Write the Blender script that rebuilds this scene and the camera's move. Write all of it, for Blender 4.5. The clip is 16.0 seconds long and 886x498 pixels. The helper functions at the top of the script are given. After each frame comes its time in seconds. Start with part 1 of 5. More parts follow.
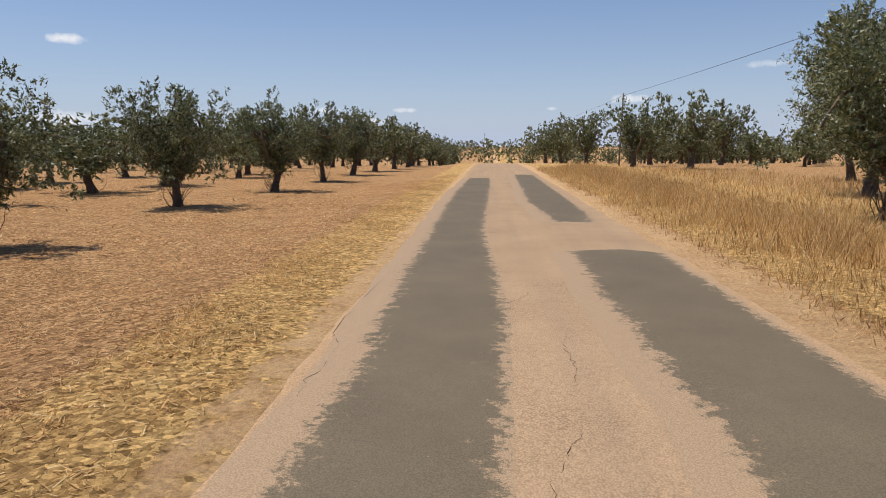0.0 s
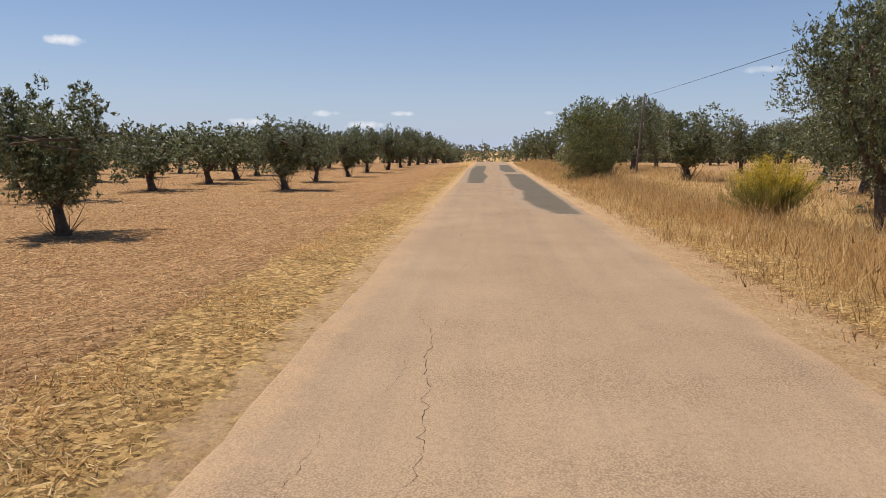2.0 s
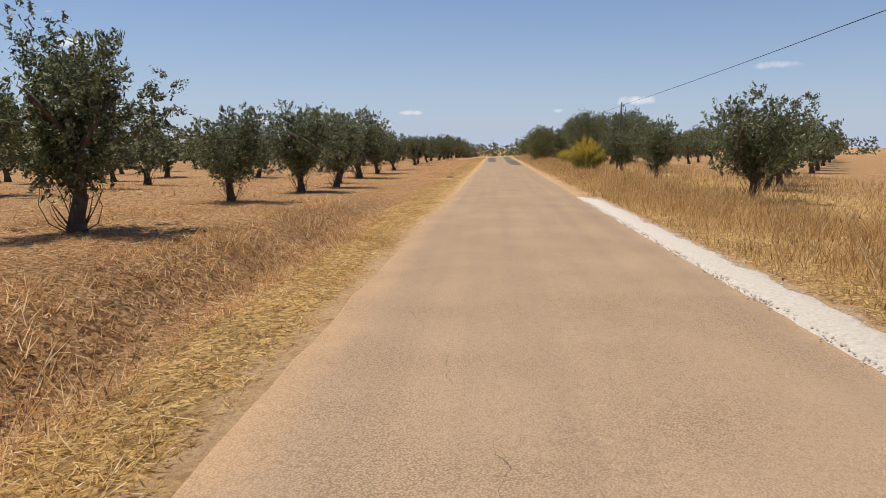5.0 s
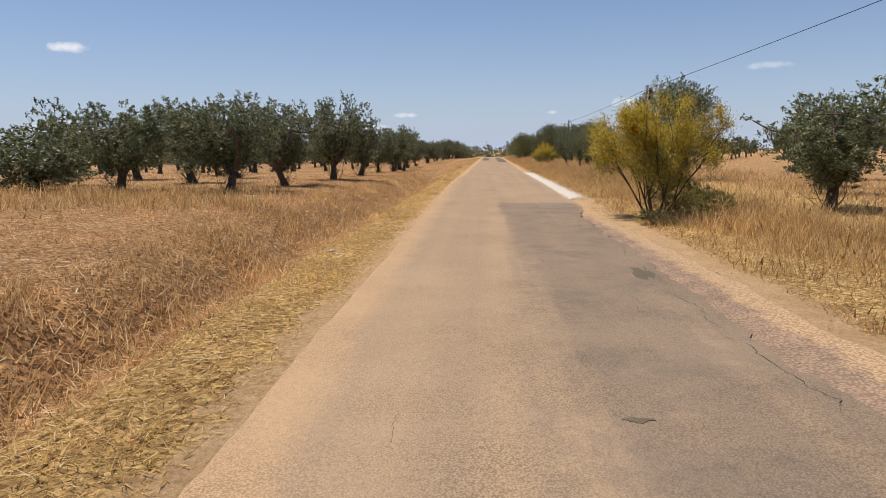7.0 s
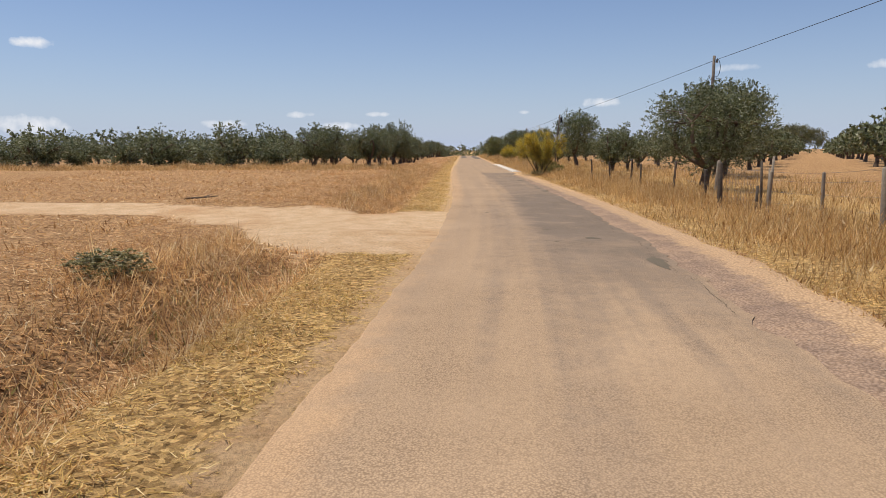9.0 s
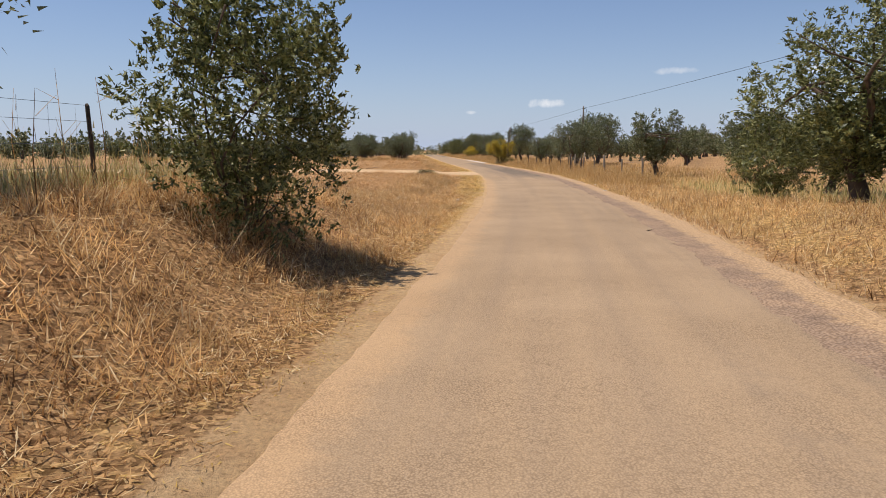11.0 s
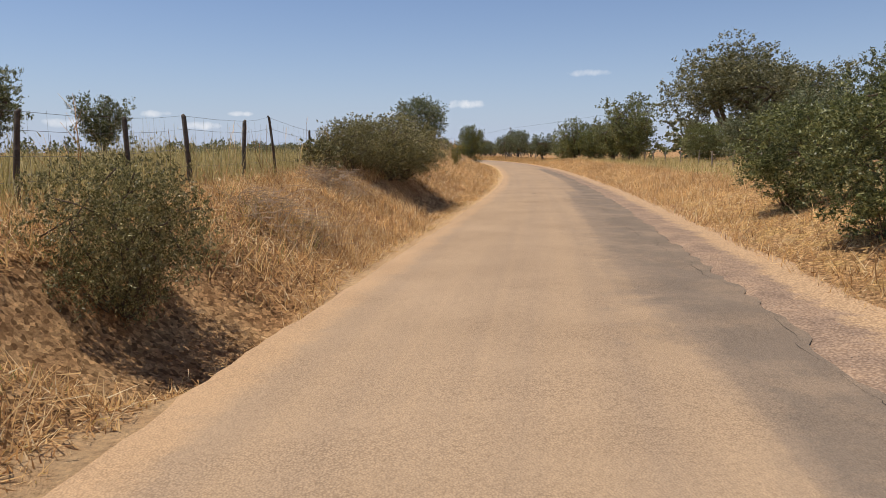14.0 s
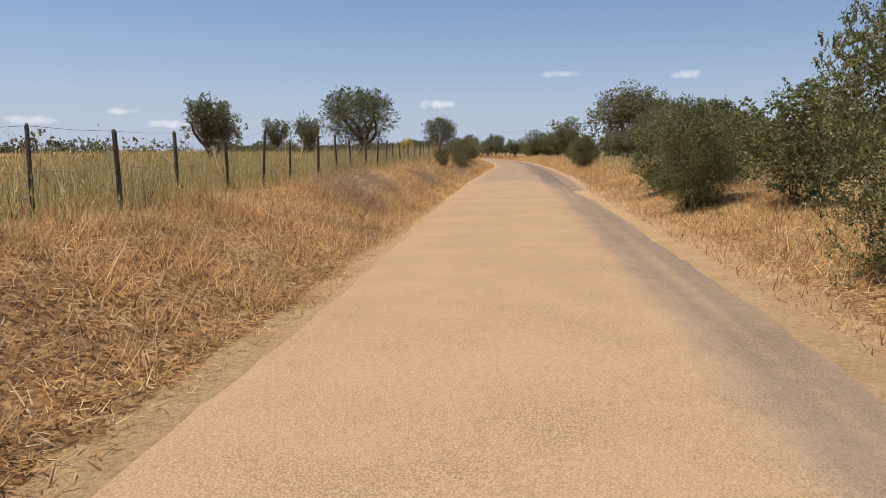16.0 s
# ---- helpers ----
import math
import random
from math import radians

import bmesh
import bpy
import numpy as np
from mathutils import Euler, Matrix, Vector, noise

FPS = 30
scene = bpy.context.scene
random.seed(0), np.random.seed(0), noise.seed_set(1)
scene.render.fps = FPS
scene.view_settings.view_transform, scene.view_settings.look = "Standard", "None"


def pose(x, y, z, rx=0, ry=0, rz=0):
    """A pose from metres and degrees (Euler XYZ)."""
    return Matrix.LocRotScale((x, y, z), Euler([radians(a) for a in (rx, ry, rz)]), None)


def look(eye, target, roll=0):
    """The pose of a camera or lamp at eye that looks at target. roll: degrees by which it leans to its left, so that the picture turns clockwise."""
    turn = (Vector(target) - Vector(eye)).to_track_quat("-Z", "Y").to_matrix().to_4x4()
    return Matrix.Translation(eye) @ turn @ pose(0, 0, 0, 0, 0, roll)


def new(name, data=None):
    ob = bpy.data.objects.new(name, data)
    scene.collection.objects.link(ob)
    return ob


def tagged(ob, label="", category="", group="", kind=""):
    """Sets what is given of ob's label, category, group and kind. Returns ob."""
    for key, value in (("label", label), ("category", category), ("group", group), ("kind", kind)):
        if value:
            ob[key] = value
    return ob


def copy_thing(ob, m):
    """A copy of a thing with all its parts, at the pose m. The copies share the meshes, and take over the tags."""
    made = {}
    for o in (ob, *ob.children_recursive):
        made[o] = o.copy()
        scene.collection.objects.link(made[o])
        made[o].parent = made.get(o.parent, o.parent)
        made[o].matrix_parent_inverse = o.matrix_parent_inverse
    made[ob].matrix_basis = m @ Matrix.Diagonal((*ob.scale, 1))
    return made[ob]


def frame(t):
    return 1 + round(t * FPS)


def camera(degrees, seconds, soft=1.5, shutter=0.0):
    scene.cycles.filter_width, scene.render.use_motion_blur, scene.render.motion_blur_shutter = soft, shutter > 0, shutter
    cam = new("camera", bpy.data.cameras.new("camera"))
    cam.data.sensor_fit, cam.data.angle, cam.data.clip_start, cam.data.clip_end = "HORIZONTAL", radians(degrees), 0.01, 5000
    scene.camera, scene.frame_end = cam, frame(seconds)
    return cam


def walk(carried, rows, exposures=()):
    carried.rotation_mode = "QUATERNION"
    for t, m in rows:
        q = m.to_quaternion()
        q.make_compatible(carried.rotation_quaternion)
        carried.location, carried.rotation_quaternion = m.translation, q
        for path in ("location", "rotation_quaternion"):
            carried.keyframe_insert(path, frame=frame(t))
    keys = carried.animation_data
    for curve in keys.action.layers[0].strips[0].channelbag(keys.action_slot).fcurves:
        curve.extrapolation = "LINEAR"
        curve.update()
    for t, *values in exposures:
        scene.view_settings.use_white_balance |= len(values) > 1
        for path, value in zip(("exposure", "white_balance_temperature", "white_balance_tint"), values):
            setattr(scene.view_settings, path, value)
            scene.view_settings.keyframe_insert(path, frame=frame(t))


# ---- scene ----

# ---------------- camera ----------------
cam = camera(65.13, 16.0, 0.8)
PATH = [
    (0.0, pose(0.00, 0.00, 1.45, 81.56, -0.04, 3.82)),
    (0.5, pose(0.03, -8.21, 1.45, 81.68, -0.13, 3.77)),
    (1.0, pose(0.07, -16.40, 1.45, 81.75, -0.18, 3.71)),
    (1.5, pose(0.11, -24.54, 1.45, 81.79, -0.29, 3.70)),
    (2.0, pose(0.10, -32.65, 1.45, 81.85, -0.37, 3.63)),
    (2.5, pose(0.07, -40.71, 1.45, 81.91, -0.33, 3.65)),
    (3.0, pose(0.02, -48.59, 1.45, 81.99, -0.21, 3.75)),
    (3.5, pose(0.00, -56.20, 1.45, 81.93, -0.11, 4.02)),
    (4.0, pose(-0.00, -63.47, 1.45, 81.87, -0.03, 4.30)),
    (4.5, pose(0.01, -70.39, 1.45, 81.81, 0.04, 4.45)),
    (5.0, pose(0.03, -76.95, 1.45, 81.75, 0.12, 4.34)),
    (5.5, pose(0.08, -83.14, 1.45, 81.88, 0.37, 3.87)),
    (6.0, pose(0.15, -89.09, 1.45, 81.95, 0.43, 3.90)),
    (6.5, pose(0.25, -94.96, 1.45, 81.92, 0.48, 3.96)),
    (7.0, pose(0.34, -100.81, 1.45, 81.93, 0.52, 3.91)),
    (7.5, pose(0.36, -106.74, 1.45, 81.91, 0.61, 3.61)),
    (8.0, pose(0.25, -112.83, 1.45, 81.89, 0.53, 3.13)),
    (8.5, pose(-0.04, -119.19, 1.45, 81.85, 0.48, 2.49)),
    (9.0, pose(-0.56, -125.98, 1.45, 81.87, 0.22, 1.66)),
    (9.5, pose(-1.32, -133.13, 1.45, 81.91, -0.00, 0.88)),
    (10.0, pose(-2.34, -140.50, 1.45, 81.89, -0.01, -0.19)),
    (10.5, pose(-3.61, -148.06, 1.45, 81.86, -0.02, -1.41)),
    (11.0, pose(-5.14, -155.81, 1.45, 81.84, -0.04, -2.64)),
    (11.5, pose(-6.90, -163.75, 1.45, 81.80, -0.07, -3.71)),
    (12.0, pose(-8.86, -171.87, 1.45, 81.83, 0.00, -4.83)),
    (12.5, pose(-11.01, -180.14, 1.45, 81.88, 0.17, -6.05)),
    (13.0, pose(-13.39, -188.51, 1.45, 81.94, 0.28, -7.31)),
    (13.5, pose(-16.04, -197.14, 1.45, 81.95, 0.39, -8.20)),
    (14.0, pose(-18.80, -205.92, 1.45, 81.89, 0.24, -9.06)),
    (14.5, pose(-21.44, -214.43, 1.45, 81.87, 0.14, -9.80)),
    (15.0, pose(-24.05, -222.84, 1.45, 81.83, -0.00, -10.37)),
    (15.5, pose(-26.74, -231.37, 1.45, 81.80, -0.06, -10.86)),
    (16.0, pose(-29.50, -239.91, 1.45, 81.88, -0.07, -11.38)),
]
walk(cam, PATH)

# ---------------- light ----------------
SUN_TO = Vector((-0.31, 0.10, 0.95)).normalized()
world = bpy.data.worlds.new("world")
scene.world = world
world.use_nodes = True
wn = world.node_tree.nodes
wl = world.node_tree.links
sky = wn.new("ShaderNodeTexSky")
sky.sky_type = "NISHITA"
sky.sun_disc = False
sky.sun_elevation = math.asin(SUN_TO.z)
sky.sun_rotation = math.atan2(SUN_TO.x, SUN_TO.y)
sky.altitude = 100
sky.air_density = 1.0
sky.dust_density = 0.35
sky.ozone_density = 2.2


def sky_math(op, a, b=0.0, clamp=False):
    node = wn.new("ShaderNodeMath")
    node.operation, node.use_clamp = op, clamp
    for s, i in ((a, 0), (b, 1)):
        if isinstance(s, (int, float)):
            node.inputs[i].default_value = s
        else:
            wl.new(s, node.inputs[i])
    return node.outputs[0]


# a few small fair-weather clouds: bearing, height, half width, half height (radians), cover
CLOUDS = [(0.550, 0.130, 0.024, 0.0075, 1.0), (0.120, 0.050, 0.017, 0.004, 0.9), (-0.190, 0.064, 0.028, 0.0075, 1.1), (-0.362, 0.104, 0.030, 0.005, 0.5), (0.560, 0.032, 0.045, 0.013, 0.9),
          (0.232, 0.049, 0.022, 0.0045, 0.8), (0.176, 0.034, 0.030, 0.006, 0.9), (-0.530, 0.10, 0.022, 0.006, 0.7), (0.330, 0.036, 0.03, 0.006, 0.7), (-0.085, 0.052, 0.010, 0.003, 0.7)]
sky_way = wn.new("ShaderNodeTexCoord").outputs["Generated"]
axis = wn.new("ShaderNodeSeparateXYZ")
wl.new(sky_way, axis.inputs[0])
bearing = sky_math("ARCTAN2", sky_math("MULTIPLY", axis.outputs[0], -1.0), axis.outputs[1])
height_angle = sky_math("ARCSINE", axis.outputs[2])
puffs = wn.new("ShaderNodeTexNoise")
puffs.inputs["Scale"].default_value = 75.0
puffs.inputs["Detail"].default_value = 6.0
wl.new(sky_way, puffs.inputs["Vector"])
puff = sky_math("MULTIPLY", sky_math("SUBTRACT", puffs.outputs["Fac"], 0.5), 2.6)
cover = None
for az, el, half_w, half_h, dense in CLOUDS:
    u = sky_math("POWER", sky_math("ABSOLUTE", sky_math("DIVIDE", sky_math("SUBTRACT", bearing, az), half_w)), 2.0)
    v = sky_math("POWER", sky_math("ABSOLUTE", sky_math("DIVIDE", sky_math("SUBTRACT", height_angle, el), half_h)), 2.0)
    near_it = sky_math("SUBTRACT", 1.0, sky_math("ADD", u, v))
    one = sky_math("MULTIPLY", sky_math("ADD", near_it, sky_math("MULTIPLY", puff, sky_math("GREATER_THAN", near_it, -1.0))), dense * 0.75, True)
    cover = one if cover is None else sky_math("MAXIMUM", cover, one)
white = wn.new("ShaderNodeMix")
white.data_type = "RGBA"
wl.new(cover, white.inputs[0])
tint = wn.new("ShaderNodeMix")
tint.data_type, tint.blend_type = "RGBA", "MULTIPLY"
tint.inputs[0].default_value = 1.0
tint.inputs[7].default_value = (0.89, 0.94, 1.09, 1)
wl.new(sky.outputs[0], tint.inputs[6])
haze = wn.new("ShaderNodeMix")
haze.data_type = "RGBA"
wl.new(sky_math("MULTIPLY", sky_math("EXPONENT", sky_math("MULTIPLY", sky_math("MAXIMUM", height_angle, 0.0), -9.0)), 0.9), haze.inputs[0])
wl.new(tint.outputs[2], haze.inputs[6])
haze.inputs[7].default_value = (5.2, 6.1, 8.1, 1)
wl.new(haze.outputs[2], white.inputs[6])
white.inputs[7].default_value = (9.5, 9.6, 10.0, 1)
wl.new(white.outputs[2], wn["Background"].inputs[0])
wn["Background"].inputs[1].default_value = 0.09
sun_data = bpy.data.lights.new("sun", "SUN")
sun_data.energy = 4.5
sun_data.angle = radians(0.53)
sun_data.color = (1.0, 0.93, 0.845)
sun = new("sun", sun_data)
sun.matrix_basis = look((0, 0, 60), Vector((0, 0, 60)) - SUN_TO)


# ---------------- materials ----------------
class Mat:
    """A node material with a short way to add nodes."""

    def __init__(self, name, rough=0.9, metal=0.0, spec=0.3):
        self.m = bpy.data.materials.new(name)
        self.m.use_nodes = True
        self.n, self.l = self.m.node_tree.nodes, self.m.node_tree.links
        self.b = self.n["Principled BSDF"]
        self.b.inputs["Roughness"].default_value = rough
        self.b.inputs["Metallic"].default_value = metal
        self.b.inputs["Specular IOR Level"].default_value = spec

    def add(self, kind, **settings):
        node = self.n.new("ShaderNode" + kind)
        for k, v in settings.items():
            node.inputs[k].default_value = v
        return node

    def link(self, a, b):
        self.l.new(a, b)

    def noise(self, scale, detail=4.0, rough=0.6, vec=None):
        node = self.add("TexNoise", Scale=scale, Detail=detail, Roughness=rough)
        self.link(vec or self.place(), node.inputs["Vector"])
        return node.outputs["Fac"]

    def place(self):
        return self.n.new("ShaderNodeNewGeometry").outputs["Position"]

    def ramp(self, fac, stops):
        node = self.n.new("ShaderNodeValToRGB")
        self.link(fac, node.inputs[0])
        while len(node.color_ramp.elements) < len(stops):
            node.color_ramp.elements.new(0.5)
        for e, (p, c) in zip(node.color_ramp.elements, stops):
            e.position = p
            e.color = (*c, 1) if len(c) == 3 else c
        return node.outputs[0]

    def mix(self, fac, a, b, mode="MIX"):
        node = self.n.new("ShaderNodeMix")
        node.data_type, node.blend_type = "RGBA", mode
        for s, i in ((fac, 0), (a, 6), (b, 7)):
            if isinstance(s, (int, float)):
                node.inputs[i].default_value = s
            elif isinstance(s, tuple):
                node.inputs[i].default_value = (*s, 1)
            else:
                self.link(s, node.inputs[i])
        return node.outputs[2]

    def math(self, op, a, b, clamp=False):
        node = self.n.new("ShaderNodeMath")
        node.operation, node.use_clamp = op, clamp
        for s, i in ((a, 0), (b, 1)):
            if isinstance(s, (int, float)):
                node.inputs[i].default_value = s
            else:
                self.link(s, node.inputs[i])
        return node.outputs[0]

    def attr(self, name):
        node = self.n.new("ShaderNodeAttribute")
        node.attribute_name = name
        return node.outputs["Fac"]

    def island(self):
        return self.n.new("ShaderNodeNewGeometry").outputs["Random Per Island"]

    def colour(self, socket):
        if isinstance(socket, tuple):
            self.b.inputs["Base Color"].default_value = (*socket, 1)
        else:
            self.link(socket, self.b.inputs["Base Color"])
        return self

    def bump(self, height, strength=0.5, distance=0.02):
        node = self.add("Bump", Strength=strength, Distance=distance)
        self.link(height, node.inputs["Height"])
        self.link(node.outputs[0], self.b.inputs["Normal"])
        return self

    def leafy(self, amount=0.3):
        """Lets some light through thin leaves."""
        t = self.n.new("ShaderNodeBsdfTranslucent")
        src = self.b.inputs["Base Color"]
        if src.is_linked:
            self.link(src.links[0].from_socket, t.inputs[0])
        else:
            t.inputs[0].default_value = src.default_value
        mixer = self.add("MixShader", Fac=amount)
        self.link(self.b.outputs[0], mixer.inputs[1])
        self.link(t.outputs[0], mixer.inputs[2])
        self.link(mixer.outputs[0], self.n["Material Output"].inputs[0])
        return self


def mat_ground():
    k = Mat("dry_soil_and_straw", 0.95, spec=0.1)
    big, mid, fine = k.noise(0.22, 3), k.noise(2.6, 5), k.noise(30, 5, 0.8)
    field = k.ramp(big, [(0.3, (0.345, 0.185, 0.082)), (0.7, (0.43, 0.25, 0.118))])
    field = k.mix(k.ramp(mid, [(0.35, (0, 0, 0)), (0.7, (1, 1, 1))]), field, (0.50, 0.31, 0.15))
    verge = k.ramp(mid, [(0.3, (0.48, 0.29, 0.112)), (0.7, (0.61, 0.405, 0.165))])
    sand = k.ramp(mid, [(0.3, (0.54, 0.33, 0.165)), (0.7, (0.64, 0.43, 0.23))])
    track = k.ramp(mid, [(0.3, (0.60, 0.385, 0.205)), (0.75, (0.76, 0.555, 0.34))])
    track = k.mix(k.ramp(k.noise(0.45, 5, 0.6), [(0.5, (0, 0, 0)), (0.68, (0.6, 0.6, 0.6))]), track, (0.52, 0.285, 0.13))
    edge = k.math("MULTIPLY", k.math("SUBTRACT", k.noise(3.5, 6, 0.7), 0.5), 1.3)

    def cut(name):
        v = k.math("ADD", k.attr(name), edge)
        return k.ramp(v, [(0.40, (0, 0, 0)), (0.62, (1, 1, 1))])
    c = k.mix(cut("verge"), field, verge)
    bent = k.n.new("ShaderNodeVectorMath")
    bent.operation = "ADD"
    k.link(k.place(), bent.inputs[0])
    sway = k.add("TexNoise", Scale=14.0, Detail=3.0)
    k.link(k.place(), sway.inputs["Vector"])
    small = k.n.new("ShaderNodeVectorMath")
    small.operation = "SCALE"
    small.inputs["Scale"].default_value = 0.05
    k.link(sway.outputs["Color"], small.inputs[0])
    k.link(small.outputs[0], bent.inputs[1])
    bits = k.add("TexVoronoi", Scale=26.0)
    k.link(bent.outputs[0], bits.inputs["Vector"])
    tone = k.n.new("ShaderNodeSeparateColor")
    k.link(bits.outputs["Color"], tone.inputs[0])
    litter = k.ramp(tone.outputs[0], [(0.0, (0.42, 0.38, 0.34)), (0.35, (0.78, 0.75, 0.72)), (0.7, (1.1, 1.09, 1.07)), (1.0, (1.6, 1.62, 1.6))])
    c = k.mix(1.0, c, litter, "MULTIPLY")
    c = k.mix(cut("sand"), c, sand)
    c = k.mix(cut("track"), c, track)
    speck = k.ramp(fine, [(0.25, (0.5, 0.48, 0.46)), (0.5, (0.96, 0.96, 0.96)), (0.8, (1.4, 1.38, 1.33))])
    k.colour(k.mix(1.0, c, speck, "MULTIPLY"))
    return k.bump(k.noise(30, 6, 0.75), 0.9, 0.05).m


def mat_road():
    k = Mat("dusty_worn_asphalt", 0.9, spec=0.2)
    uv = k.n.new("ShaderNodeUVMap").outputs[0]
    streak = k.add("Mapping")
    streak.inputs["Scale"].default_value = (2.6, 0.06, 1)
    k.link(uv, streak.inputs[0])
    along = k.noise(1.0, 3, 0.55, streak.outputs[0])
    big, mid = k.noise(0.35, 3), k.noise(4, 5, 0.65)
    base = k.ramp(big, [(0.3, (0.395, 0.27, 0.16)), (0.7, (0.45, 0.31, 0.187))])
    base = k.mix(k.ramp(along, [(0.42, (0, 0, 0)), (0.7, (0.6, 0.6, 0.6))]), base, (0.34, 0.24, 0.155))
    worn = k.math("ADD", k.attr("worn"), k.math("MULTIPLY", k.math("SUBTRACT", mid, 0.5), 0.9))
    worn = k.math("ADD", worn, k.math("MULTIPLY", k.math("SUBTRACT", along, 0.5), 1.1))
    base = k.mix(k.ramp(worn, [(0.35, (0, 0, 0)), (0.85, (0.78, 0.78, 0.78))]), base, (0.255, 0.188, 0.13))
    tar = k.math("MULTIPLY", k.attr("worn"), k.noise(1.2, 6, 0.72))
    base = k.mix(k.ramp(tar, [(0.44, (0, 0, 0)), (0.60, (0.55, 0.55, 0.55))]), base, (0.165, 0.13, 0.098))
    dust = k.math("ADD", k.attr("dust"), k.math("MULTIPLY", k.math("SUBTRACT", k.noise(2.2, 6, 0.7), 0.5), 1.1))
    base = k.mix(k.ramp(dust, [(0.42, (0, 0, 0)), (0.8, (1, 1, 1))]), base, (0.50, 0.325, 0.18))
    vor = k.add("TexVoronoi", Scale=75.0)
    k.link(k.place(), vor.inputs["Vector"])
    chips = k.ramp(vor.outputs["Distance"], [(0.0, (1.16, 1.13, 1.08)), (0.35, (1, 1, 1)), (0.7, (0.62, 0.6, 0.58))])
    c = k.mix(k.ramp(k.noise(0.8, 4), [(0.35, (0.25, 0.25, 0.25)), (0.65, (0.9, 0.9, 0.9))]), (1, 1, 1), chips)
    grit = k.ramp(k.noise(26, 6, 0.8), [(0.3, (0.80, 0.79, 0.78)), (0.5, (1, 1, 1)), (0.75, (1.16, 1.15, 1.13))])
    c = k.mix(1.0, c, grit, "MULTIPLY")
    k.colour(k.mix(1.0, base, c, "MULTIPLY"))
    return k.bump(vor.outputs["Distance"], 0.6, 0.008).m


def mat_shoulder():
    k = Mat("crumbled_old_asphalt", 0.9, spec=0.2)
    base = k.ramp(k.noise(1.6, 6, 0.7), [(0.3, (0.26, 0.175, 0.122)), (0.5, (0.36, 0.243, 0.16)), (0.7, (0.48, 0.315, 0.195))])
    dust = k.math("ADD", k.attr("dust"), k.math("MULTIPLY", k.math("SUBTRACT", k.noise(3.0, 7, 0.75), 0.5), 1.5))
    base = k.mix(k.ramp(dust, [(0.42, (0, 0, 0)), (0.7, (1, 1, 1))]), base, (0.55, 0.36, 0.20))
    vor = k.add("TexVoronoi", Scale=38.0)
    k.link(k.place(), vor.inputs["Vector"])
    k.colour(k.mix(1.0, base, k.ramp(vor.outputs["Distance"], [(0.0, (1.2, 1.19, 1.17)), (0.35, (1, 1, 1)), (0.7, (0.68, 0.66, 0.64))]), "MULTIPLY"))
    return k.bump(vor.outputs["Distance"], 0.9, 0.015).m


def mat_patch():
    k = Mat("grey_asphalt_patch", 0.8, spec=0.25)
    base = k.ramp(k.noise(0.9, 5, 0.65), [(0.3, (0.142, 0.112, 0.072)), (0.7, (0.182, 0.143, 0.091))])
    wear = k.math("ADD", k.noise(7.0, 9, 0.85), k.math("MULTIPLY", k.math("SUBTRACT", 1.0, k.attr("inner")), 0.42))
    base = k.mix(k.ramp(wear, [(0.64, (0, 0, 0)), (0.70, (0.95, 0.95, 0.95))]), base, (0.415, 0.288, 0.175))
    vor = k.add("TexVoronoi", Scale=95.0)
    k.link(k.place(), vor.inputs["Vector"])
    k.colour(k.mix(1.0, base, k.ramp(vor.outputs["Distance"], [(0.1, (1.1, 1.1, 1.1)), (0.7, (0.75, 0.75, 0.75))]), "MULTIPLY"))
    return k.bump(vor.outputs["Distance"], 0.3, 0.005).m


def mat_plain(name, lo, hi, scale, rough=0.85, spec=0.2, bump=0.4, metal=0.0):
    k = Mat(name, rough, metal, spec)
    k.colour(k.ramp(k.noise(scale, 6, 0.7), [(0.3, lo), (0.7, hi)]))
    return k.bump(k.noise(scale * 3, 5, 0.7), bump, 0.02).m


def mat_leaf(name, stops, through_light=0.3, rough=0.45, spec=0.45, vary=(0.8, 1.15)):
    k = Mat(name, rough, 0.0, spec)
    c = k.ramp(k.island(), stops)
    k.colour(k.mix(1.0, c, k.ramp(k.noise(0.9, 4), [(0.3, (vary[0],) * 3), (0.7, (vary[1], vary[1], vary[1] * 0.97))]), "MULTIPLY"))
    return k.leafy(through_light).m


M_GROUND, M_ROAD, M_PATCH, M_SHOULDER = mat_ground(), mat_road(), mat_patch(), mat_shoulder()
M_SHOULDER_CHIP = mat_plain("asphalt_and_stone_chips", (0.20, 0.14, 0.11), (0.52, 0.40, 0.28), 9)
# near-black brown for the thin crack strips laid on the road
M_CRACK = mat_plain("crack_dark", (0.035, 0.026, 0.02), (0.07, 0.05, 0.035), 20)
M_GRAVEL = mat_plain("white_limestone_gravel", (0.52, 0.44, 0.34), (0.74, 0.66, 0.55), 24, bump=0.8)
M_BARK = mat_plain("olive_bark", (0.075, 0.052, 0.036), (0.20, 0.145, 0.10), 9, bump=1.0)
M_STEM = mat_plain("broom_stem_bark", (0.06, 0.045, 0.025), (0.15, 0.12, 0.065), 12, bump=0.6)
M_OLIVE = mat_leaf("olive_leaves", [(0.0, (0.06, 0.071, 0.028)), (0.4, (0.132, 0.148, 0.06)), (0.8, (0.245, 0.262, 0.122)), (1.0, (0.49, 0.50, 0.34))], 0.3)
M_OAK = mat_leaf("oak_leaves", [(0.0, (0.075, 0.075, 0.03)), (0.6, (0.18, 0.17, 0.07)), (1.0, (0.44, 0.40, 0.20))], 0.3)
M_BUSH = mat_leaf("bush_leaves", [(0.0, (0.06, 0.07, 0.022)), (0.55, (0.175, 0.19, 0.06)), (1.0, (0.44, 0.43, 0.17))], 0.32)
